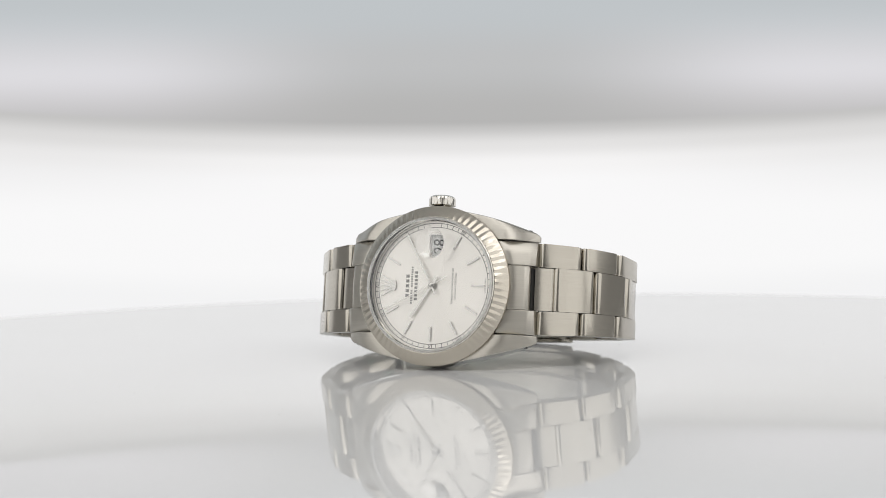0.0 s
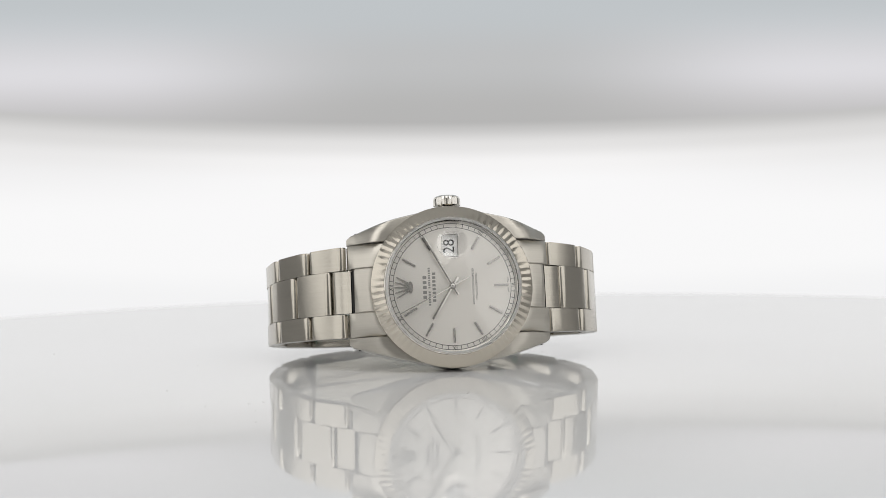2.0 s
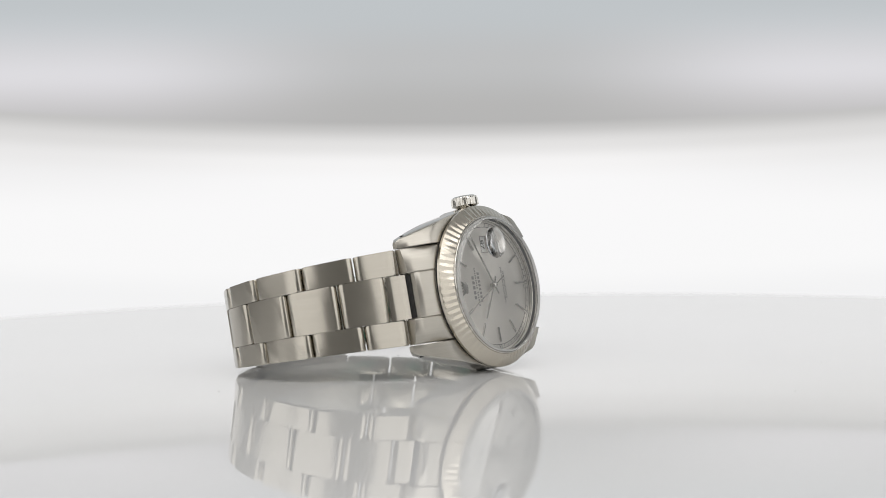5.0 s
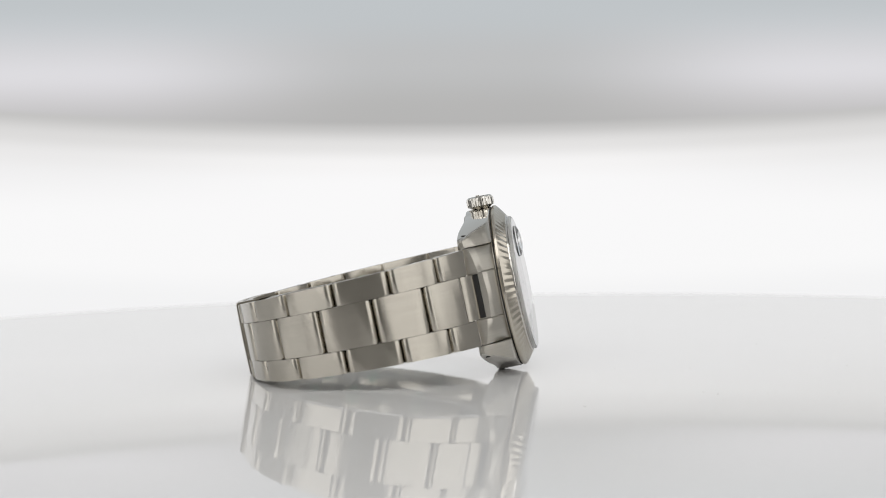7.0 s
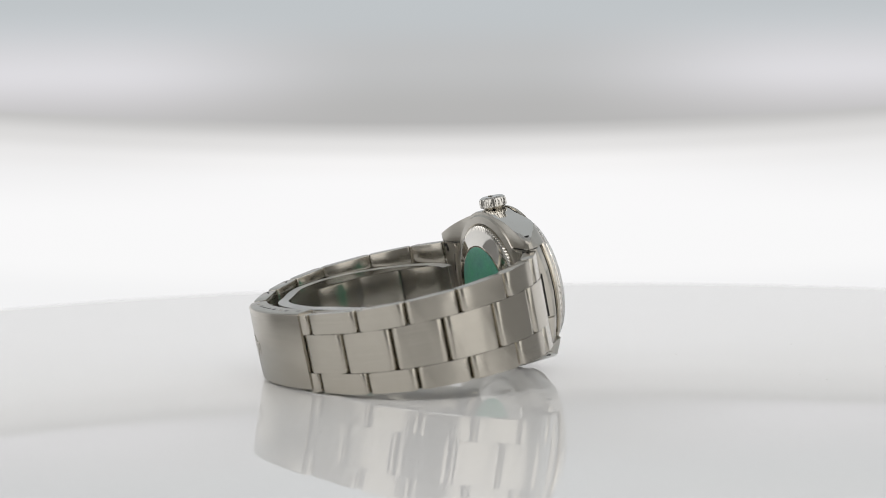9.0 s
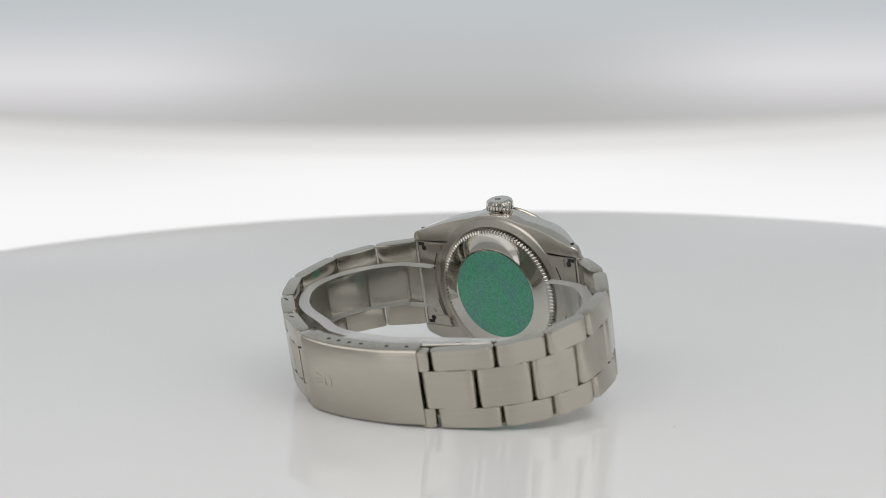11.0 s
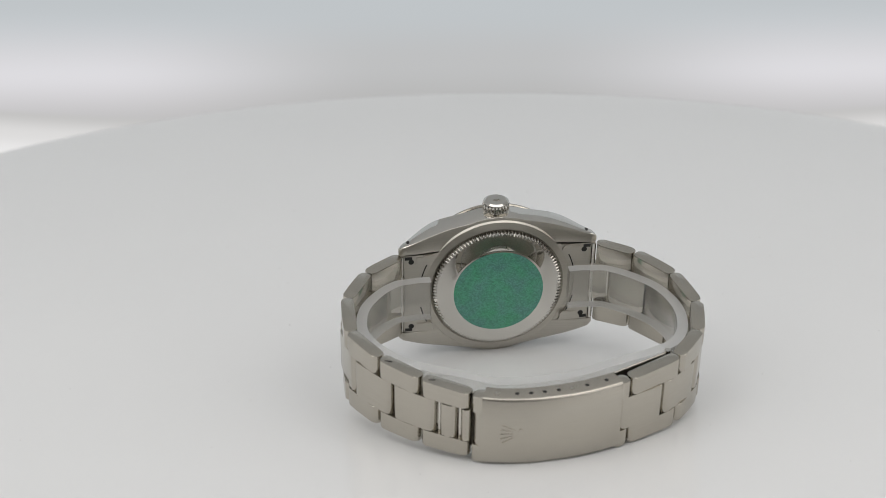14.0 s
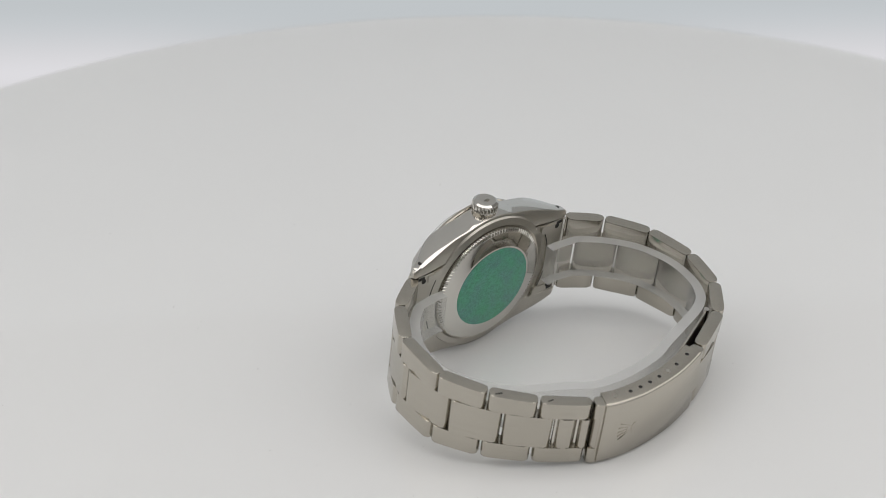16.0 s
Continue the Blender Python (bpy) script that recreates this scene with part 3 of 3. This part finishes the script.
# ---- bracelet: runs round from the lugs at twelve to the lugs at six ----
COURSE = [(-20.5, 5.1), (-25.4, 6.9), (-31.2, 11.8), (-36.2, 18.6), (-38.7, 26.6), (-38.8, 34), (-36.5, 41.8), (-31.0, 48.8), (-24.0, 53.2), (-16.2, 56.0), (-8, 58.2), (0, 59.0),
          (6, 58.8), (12.2, 57.4), (18.5, 53.8), (25.1, 49.0), (31.1, 42.7), (35.5, 35.8), (37.2, 28.5), (35.6, 19.4), (31.1, 12.0), (25.4, 6.9), (20.5, 5.1)]


def spline(points, n=24):
    out = []
    pts = [2 * Vector(points[0]) - Vector(points[1])] + [Vector(p) for p in points] + [2 * Vector(points[-1]) - Vector(points[-2])]
    for a, b, c, d in zip(pts, pts[1:], pts[2:], pts[3:]):
        for k in range(n):
            t = k / n
            out.append(0.5 * (2 * b + (c - a) * t + (2 * a - 5 * b + 4 * c - d) * t * t + (3 * b - a - 3 * c + d) * t ** 3))
    out.append(pts[-2])
    return out


PATH = spline(COURSE)
RUN = [0.0]
for p, q in zip(PATH, PATH[1:]):
    RUN.append(RUN[-1] + (q - p).length)
TOTAL = RUN[-1]


def on_path(s):
    """Place on the bracelet's outer face, and the way along it, at s millimetres from the lugs at twelve."""
    s = min(max(s, 0), TOTAL - 1e-6)
    k = next(i for i in range(len(RUN) - 1) if RUN[i + 1] >= s)
    f = (s - RUN[k]) / (RUN[k + 1] - RUN[k])
    return PATH[k].lerp(PATH[k + 1], f), (PATH[k + 1] - PATH[k]).normalized()


def nearest(point):
    return min(range(len(PATH)), key=lambda i: (PATH[i] - Vector(point)).length)


CLASP_A, CLASP_B = RUN[nearest((-15.5, 56.2))], RUN[nearest((12.4, 56.8))]


def half_width(s):
    """The bracelet narrows from the lugs to the clasp."""
    along = min(s, TOTAL - s) / 66.0
    return 10.0 - (2.1 if s < TOTAL / 2 else 2.45) * min(1, along), 4.75 - 0.9 * min(1, along)


def rise(s):
    """The links at six stand a little askew, higher towards the clasp."""
    return 0.55 * min(1, 1.2 * (TOTAL - s) / 66.0)


def link_bm(s0, s1, z0, z1, z2, z3, thick, gap=0.38, round_out=1.15, round_in=1.0, crown_rise=0.09):
    """A solid link from s0 to s1: rounded ends, a faintly bowed face; z0..z1 at its first end, z2..z3 at its last."""
    a, _ = on_path(s0)
    b, _ = on_path(s1)
    way = (b - a).normalized()
    inward = Vector((-way.y, way.x))
    if inward.dot(Vector((0, 30)) - (a + b) / 2) < 0:
        inward = -inward
    a, b = a + way * gap, b - way * gap
    length = (b - a).length
    outline = [(round_out * (1 - math.cos(k / 4 * math.pi / 2)), round_out * (1 - math.sin(k / 4 * math.pi / 2))) for k in range(5)]
    outline += [(length * f, -crown_rise * (1 - (2 * f - 1) ** 2)) for f in (0.35, 0.5, 0.65)]
    outline += [(length - x, y) for x, y in reversed(outline[:5])]
    outline += [(length - round_in * (1 - math.cos(k / 2 * math.pi / 2)), thick - round_in * (1 - math.sin(k / 2 * math.pi / 2))) for k in range(3)]
    outline += [(round_in * (1 - math.cos(k / 2 * math.pi / 2)), thick - round_in * (1 - math.sin(k / 2 * math.pi / 2))) for k in (2, 1, 0)]
    bm = bmesh.new()
    ends = []
    for low in (True, False):
        ring = []
        for x, y in outline:
            f = x / length
            z = (z0 + (z2 - z0) * f) if low else (z1 + (z3 - z1) * f)
            p = a + way * x + inward * y
            ring.append(bm.verts.new((p.x, p.y, z)))
        ends.append(ring)
    n = len(outline)
    caps = [bm.faces.new(ends[0]), bm.faces.new(ends[1])]
    for k in range(n):
        bm.faces.new((ends[0][k], ends[0][(k + 1) % n], ends[1][(k + 1) % n], ends[1][k]))
    rim = list({e for f in caps for e in f.edges})
    bmesh.ops.bevel(bm, geom=rim, offset=0.22, segments=2, profile=0.6, affect="EDGES")
    return scaled(bm)


THICK = 2.75
# joints along the bracelet, from the lug to the clasp: outer rows, then the middle row, which sits half a link further on
OUTER_12 = (2.1, 11.85, 23.1, 34.8, 45.6, 56.2, CLASP_A - 2.2)
MIDDLE_12 = (5.7, 16.1, 27.4, 38.7, 49.4, 60.6, CLASP_A + 0.3)
OUTER_6 = [TOTAL - s for s in (1.5, 11.9, 22.6, 35.4, 46.4, 57.0)] + [CLASP_B + 2.4]
MIDDLE_6 = [TOTAL - s for s in (5.0, 15.5, 26.6, 38.8, 50.2, 60.8)]


def bracelet_side(outer, middle, skew):
    """Outer links between the lug and the clasp on both edges, and the middle row between them."""
    def rows(s0, s1, kind):
        (o0, c0), (o1, c1) = half_width(s0), half_width(s1)
        u0, u1 = (rise(s0), rise(s1)) if skew else (0, 0)
        if kind == 0:
            return -c0 + u0, c0 + u0, -c1 + u1, c1 + u1
        a, b = sorted((kind * (c0 + 0.06), kind * o0)), sorted((kind * (c1 + 0.06), kind * o1))
        return a[0] + u0, a[1] + u0, b[0] + u1, b[1] + u1

    for joints, kinds, name, deep in ((outer, (-1, 1), "outer_link", THICK), (middle, (0,), "middle_link", THICK + 0.1)):
        for a, b in zip(joints, joints[1:]):
            s0, s1 = min(a, b), max(a, b)
            for kind in kinds:
                # the link beside the lug is cut back inside, to clear its spring bar
                cut = 1.45 if kind and a == joints[0] else 1.0
                part(name, link_bm(s0, s1, *rows(s0, s1, kind), deep, round_in=cut), BRUSHED_LENGTHWISE, watch)


bracelet_side(OUTER_12, MIDDLE_12, False)
bracelet_side(OUTER_6, MIDDLE_6, True)
for s_pin in (OUTER_6[4] - 1.9, OUTER_6[5] - 2.0):
    p, way = on_path(s_pin)
    q = p + (Vector((0, 30)) - p).normalized() * 1.3
    top = half_width(s_pin)[0] + rise(s_pin)
    pin = box(-0.75, 0.75, -0.14, 0.14, top - 0.3, top + 0.03)
    bmesh.ops.rotate(pin, matrix=Matrix.Rotation(math.atan2(way.y, way.x) + 0.5, 3, "Z"), verts=pin.verts)
    bmesh.ops.translate(pin, vec=(q.x, q.y, 0), verts=pin.verts)
    part("split_pin", scaled(pin), DARK, watch)
o_end, c_end = half_width(CLASP_B + 3)
part("clasp_pin_link", link_bm(CLASP_B + 5.2, MIDDLE_6[-1] - 0.35, -c_end + 0.5, c_end + 0.5, -c_end + 0.5, c_end + 0.5, THICK, 0.25), BRUSHED_LENGTHWISE, watch)
part("clasp_pin_link", link_bm(CLASP_B + 2.3, CLASP_B + 4.7, -c_end + 0.5, c_end + 0.5, -c_end + 0.5, c_end + 0.5, THICK, 0.2, 0.9), BRUSHED_LENGTHWISE, watch)
for s_bar in (CLASP_B + 4.95, MIDDLE_6[-1] - 0.2):
    p, way = on_path(s_bar)
    q = p + (Vector((0, 30)) - p).normalized() * 1.3
    part("spring_bar", scaled(rod((q.x, q.y, -c_end + 0.4), (q.x, q.y, c_end + 0.6), 0.45)), POLISHED, watch)
part("clasp_lip", link_bm(CLASP_B - 1.5, CLASP_B + 1.9, -5.2, 4.6, -5.0, 4.4, THICK, 0.12, 1.2), BRUSHED, watch, "rounded lip at the clasp cover's end")
for side in (-1, 1):
    (o0, c0) = half_width(CLASP_A - 2.4)
    za = sorted((side * (c0 + 0.06), side * (o0 - 0.1)))
    part("clasp_stub", link_bm(CLASP_A - 2.25, CLASP_A + 1.2, *(za + za), THICK, 0.12, 0.7), BRUSHED_LENGTHWISE, watch)
    za = [z + 0.28 for z in za]
    part("clasp_stub", link_bm(CLASP_B - 1.5, CLASP_B + 2.2, *(za + za), THICK, 0.12, 0.6), BRUSHED_LENGTHWISE, watch)


# end links: fill the gap between the lugs and reach one shift further in the middle
def end_link(sx):
    pieces = []
    for z0, z1, far in ((-9.95, -4.8, 21.75), (-4.74, 4.74, 20.7), (4.8, 9.95, 21.75)):
        bm = bmesh.new()
        n = 8
        rows = [z0, z0 + 0.18, (z0 + z1) / 2, z1 - 0.18, z1]
        fronts, backs = [], []
        for i in range(n + 1):
            front, back = [], []
            for j, z in enumerate(rows):
                near, hidden = math.sqrt(17.3 ** 2 - z * z), math.sqrt(16.3 ** 2 - z * z)
                x = near + (far - near) * i / n
                top = 1.2 + 0.66 * ramp_up(math.hypot(x, z) - 17.9) + (0.16 if j in (0, 4) else 0) + (0.35 if i == n else 0)
                front.append(bm.verts.new((sx * x, top, z)))
                back.append(bm.verts.new((sx * (hidden + (far - hidden) * i / n), 6.95, z)))
            fronts.append(front)
            backs.append(back)
        for i in range(n):
            for j in range(4):
                bm.faces.new((fronts[i][j], fronts[i + 1][j], fronts[i + 1][j + 1], fronts[i][j + 1]))
                bm.faces.new((backs[i][j], backs[i + 1][j], backs[i + 1][j + 1], backs[i][j + 1]))
            for j in (0, 4):
                bm.faces.new((fronts[i][j], fronts[i + 1][j], backs[i + 1][j], backs[i][j]))
        for i in (0, n):
            for j in range(4):
                bm.faces.new((fronts[i][j], fronts[i][j + 1], backs[i][j + 1], backs[i][j]))
        pieces.append(bm)
    ob = part("end_link", scaled(join(*pieces)), SATIN, watch, "brushed steel end link between the lugs")
    # the polished tongue that reaches out to the first middle link
    tongue = prism([(sx * 21.3, 5.7), (sx * 24.4, 7.0), (sx * 25.0, 7.9), (sx * 24.4, 8.6), (sx * 20.75, 7.3)], -4.55, 4.55)
    # black plate over the steel end wall, painting in its dark stripe of shade
    part("shade_plate", scaled(prism([(sx * 20.72, 4.7), (sx * 20.9, 4.75), (sx * 21.2, 6.6), (sx * 20.72, 6.6)], -4.5, 4.5)), DARK, ob, "dark plate standing in for shade on the end link's wall")
    part("tongue", scaled(tongue), BRUSHED_LENGTHWISE, ob)
    part("spring_bar", scaled(rod((sx * 21.4, 7.15, -9.7), (sx * 21.4, 7.15, 9.7), 0.5)), POLISHED, ob)
    # folded back plate with a rounded tab beside the case and a dark slot at each corner
    rim = [(sx * math.sqrt(17.2 ** 2 - z * z), z) for z in [-9.95 + 19.9 * k / 24 for k in range(25)]]
    plate = prism(rim + [(sx * 20.7, 9.95), (sx * 20.7, -9.95)], 6.9, 7.42, "y")
    part("back_plate", scaled(plate), SATIN, ob)
    for sz in (-1, 1):
        tab = join(rod((sx * 15.6, 6.9, sz * 8.7), (sx * 15.6, 7.62, sz * 8.7), 1.2, 28), box(min(sx * 15.6, sx * 18.2), max(sx * 15.6, sx * 18.2), 6.9, 7.6, min(sz * 7.6, sz * 9.6), max(sz * 7.6, sz * 9.6), 0.12))
        part("tab", scaled(tab), SATIN, ob)
        part("slot", scaled(join(box(min(sx * 19.0, sx * 20.6), max(sx * 19.0, sx * 20.6), 7.3, 7.45, min(sz * 8.9, sz * 9.7), max(sz * 8.9, sz * 9.7)), rod((sx * 19.2, 7.3, sz * 8.4), (sx * 19.2, 7.46, sz * 8.4), 0.62, 18))), DARK, ob)
        arc = [(sx * 17.28 * math.cos(a), sz * 17.28 * math.sin(a)) for a in [0.2 + 0.24 * k / 8 for k in range(9)]]
        arc += [(sx * 17.55 * math.cos(a), sz * 17.55 * math.sin(a)) for a in [0.44 - 0.24 * k / 8 for k in range(9)]]
        part("case_gap", scaled(prism(arc, 7.35, 7.44, "y")), DARK, ob)
    return ob


end_12, end_6 = end_link(-1), end_link(1)
lettering("engraving", "558 B", 0.85, PRINT, end_6, Matrix.Translation((0, 0, 0)) @ DIAL_SPACE.inverted() @ Matrix(((0.5, 0.85, 0, 18.7), (0, 0, 1, 7.45), (0.85, -0.5, 0, -6.1), (0, 0, 0, 1))), depth=0.01)


p, way = on_path(TOTAL - 7.5)
inward = Vector((-way.y, way.x))
inward = -inward if inward.dot(Vector((0, 30)) - p) < 0 else inward
q = p + inward * (THICK + 0.02)
lettering("engraving", "78360", 1.25, PALE_PRINT, end_6, DIAL_SPACE.inverted() @ Matrix(((way.x, 0, inward.x, q.x), (way.y, 0, inward.y, q.y), (0, 1, 0, -7.0), (0, 0, 0, 1))), depth=0.01)


# clasp: a bent cover with folded edges, a row of adjusting holes in each fold
def clasp_cover():
    bm = bmesh.new()
    rings = []
    n = 20
    w, up = 7.85, 0.37
    for i in range(n + 1):
        s = CLASP_A + (CLASP_B - CLASP_A) * i / n
        p, way = on_path(s)
        inward = Vector((-way.y, way.x))
        if inward.dot(Vector((0, 30)) - p) < 0:
            inward = -inward
        ring = []
        for lift, z in ((3.6, -w), (0.25, -w), (-0.05, -w + 0.12), (-0.30, -w + 0.5), (-0.42, 0), (-0.30, w - 0.5), (-0.05, w - 0.12), (0.25, w), (3.6, w), (3.6, w - 0.7), (0.5, w - 0.7), (0.35, 0), (0.5, -w + 0.7), (3.6, -w + 0.7)):
            q = p + inward * lift
            ring.append(bm.verts.new((q.x, q.y, z + up)))
        rings.append(ring)
    m = len(rings[0])
    for a, b in zip(rings, rings[1:]):
        for k in range(m):
            bm.faces.new((a[k], a[(k + 1) % m], b[(k + 1) % m], b[k]))
    bm.faces.new(rings[0])
    bm.faces.new(rings[-1])
    return scaled(bm)


clasp = part("clasp", clasp_cover(), BRUSHED, watch, "brushed steel folding clasp cover", 40)
for f in (0.09, 0.245, 0.46, 0.56, 0.66, 0.76):
    s = CLASP_A + (CLASP_B - CLASP_A) * f
    p, way = on_path(s)
    inward = Vector((-way.y, way.x))
    inward = -inward if inward.dot(Vector((0, 30)) - p) < 0 else inward
    q = p + inward * 1.9
    for z in (8.02, -7.28):
        part("adjusting_hole", scaled(rod((q.x, q.y, z), (q.x, q.y, z + math.copysign(0.22, z)), 0.42)), DARK, clasp)
for f in (0.36, 0.9):
    s = CLASP_A + (CLASP_B - CLASP_A) * f
    p, way = on_path(s)
    inward = Vector((-way.y, way.x))
    inward = -inward if inward.dot(Vector((0, 30)) - p) < 0 else inward
    q = p + inward * 1.9
    part("rivet", scaled(rod((q.x, q.y, 8.0), (q.x, q.y, 8.28), 0.5)), SATIN, clasp)

# raised emblem on the cover: fan and oval, laid along the cover
s = CLASP_A + (CLASP_B - CLASP_A) * 0.775
p, way = on_path(s)
inward = Vector((-way.y, way.x))
inward = -inward if inward.dot(Vector((0, 30)) - p) < 0 else inward
COVER = Matrix(((-way.x, 0, -inward.x, p.x), (-way.y, 0, -inward.y, p.y), (0, 1, 0, 0), (0, 0, 0, 1)))
bits = []
for k in range(5):
    s5 = prism([(-0.2, 0.3), (0.2, 0.3), (0.1, 2.7), (-0.1, 2.7)], 0.3, 0.475, "z", 0.04)
    bmesh.ops.rotate(s5, matrix=Matrix.Rotation((k - 2) * 0.26 + math.pi / 2, 3, "Z"), verts=s5.verts)
    bmesh.ops.translate(s5, vec=(0.4, (2 - k) * 0.22, 0), verts=s5.verts)
    bits.append(s5)
bits.append(prism([(1.0 + 0.5 * math.cos(2 * math.pi * k / 24), 1.15 * math.sin(2 * math.pi * k / 24)) for k in range(24)], 0.3, 0.465, "z", 0.04))
bm = join(*bits)
bmesh.ops.scale(bm, vec=(1.2, 1.2, 1), verts=bm.verts)
bmesh.ops.transform(bm, matrix=COVER, verts=bm.verts)
part("emblem", scaled(bm), BRUSHED, clasp, "low raised emblem")


# blades folded inside the clasp
def band_bm(s0, s1, inset, thick, z0, z1, n=60):
    bm = bmesh.new()
    rings = []
    for i in range(n + 1):
        s = s0 + (s1 - s0) * i / n
        p, way = on_path(s)
        inward = Vector((-way.y, way.x))
        inward = -inward if inward.dot(Vector((0, 30)) - p) < 0 else inward
        a, b = p + inward * inset, p + inward * (inset + thick)
        rings.append([bm.verts.new(v) for v in ((a.x, a.y, z0), (a.x, a.y, z1), (b.x, b.y, z1), (b.x, b.y, z0))])
    for a, b in zip(rings, rings[1:]):
        for k in range(4):
            bm.faces.new((a[k], a[(k + 1) % 4], b[(k + 1) % 4], b[k]))
    bm.faces.new(rings[0])
    bm.faces.new(rings[-1])
    return scaled(bm)


def plate_bm(a, b, thick, z0, z1):
    way = (b - a).normalized()
    side = Vector((-way.y, way.x)) * thick / 2
    bm = prism([(a.x + side.x, a.y + side.y), (b.x + side.x, b.y + side.y), (b.x - side.x, b.y - side.y), (a.x - side.x, a.y - side.y)], z0, z1)
    bmesh.ops.bevel(bm, geom=list(bm.edges), offset=0.15, segments=1, affect="EDGES")
    return scaled(bm)


def inside(s, inset):
    p, way = on_path(s)
    inward = Vector((-way.y, way.x))
    return p + (-inward if inward.dot(Vector((0, 30)) - p) < 0 else inward) * inset


blade = part("clasp_blade", band_bm(CLASP_A + 1.0, CLASP_B + 5.5, 2.95, 0.6, -6.4, 6.6), SATIN, watch, "thin steel folding blade inside the clasp")
PIN_S = OUTER_12[5]
part("hinged_plate", plate_bm(inside(PIN_S, 4.0), inside(CLASP_A + 1.6, 3.9), 0.45, -7.0, 7.75), SATIN, blade)
q = inside(PIN_S, 3.95)
part("hinge_pin", scaled(rod((q.x, q.y, -7.5), (q.x, q.y, 8.15), 0.62)), POLISHED, blade)

# clear protective strip lying inside the bracelet
film_strip = tagged(new("protective_film"), "clear plastic protective strip lying inside the watch bracelet", "film")
BOW = [((PIN_S + CLASP_A) / 2, 7.5, 0.4), ((CLASP_A + CLASP_B) / 2, 19.0, 2.1)]
FILM_RUN = [Vector((-15.3, 8.95)), Vector((-18.0, 8.95))] + [inside(s, 3.75 + sum(depth * smoothstep(c - 2 * h, c - h, s) * (1 - smoothstep(c + h, c + 2 * h, s)) for c, h, depth in BOW))
                                                               for s in [3.5 + (TOTAL - 7.0) * k / 150 for k in range(151)]] + [Vector((18.0, 8.95)), Vector((15.3, 8.95))]


def film_bm(thick, z0, z1, lift):
    """The strip follows the inside of the bracelet from one side of the case back to the other, a little raised at the clasp."""
    bm = bmesh.new()
    rings = []
    for k, p in enumerate(FILM_RUN):
        way = FILM_RUN[min(k + 1, len(FILM_RUN) - 1)] - FILM_RUN[max(k - 1, 0)]
        inward = Vector((way.y, -way.x)).normalized()
        inward = -inward if inward.dot(Vector((0, 30)) - p) < 0 else inward
        b, up = p + inward * thick, lift * math.sin(math.pi * k / (len(FILM_RUN) - 1)) ** 0.8
        rings.append([bm.verts.new(v) for v in ((p.x, p.y, z0 + up), (p.x, p.y, z1 + up), (b.x, b.y, z1 + up), (b.x, b.y, z0 + up))])
    for a, b in zip(rings, rings[1:]):
        for k in range(4):
            bm.faces.new((a[k], a[(k + 1) % 4], b[(k + 1) % 4], b[k]))
    bm.faces.new(rings[0])
    bm.faces.new(rings[-1])
    return scaled(bm)


for name, mat, z0, z1, words in (("strip", FILM, -4.34, 5.14, ""), ("cut_edge", FILM_EDGE, 5.15, 5.22, "milky cut edge"), ("cut_edge", FILM_EDGE, -4.42, -4.35, "milky cut edge")):
    part(name, film_bm(2.2, z0, z1, 2.3), mat, film_strip, words).visible_shadow = False

motions()
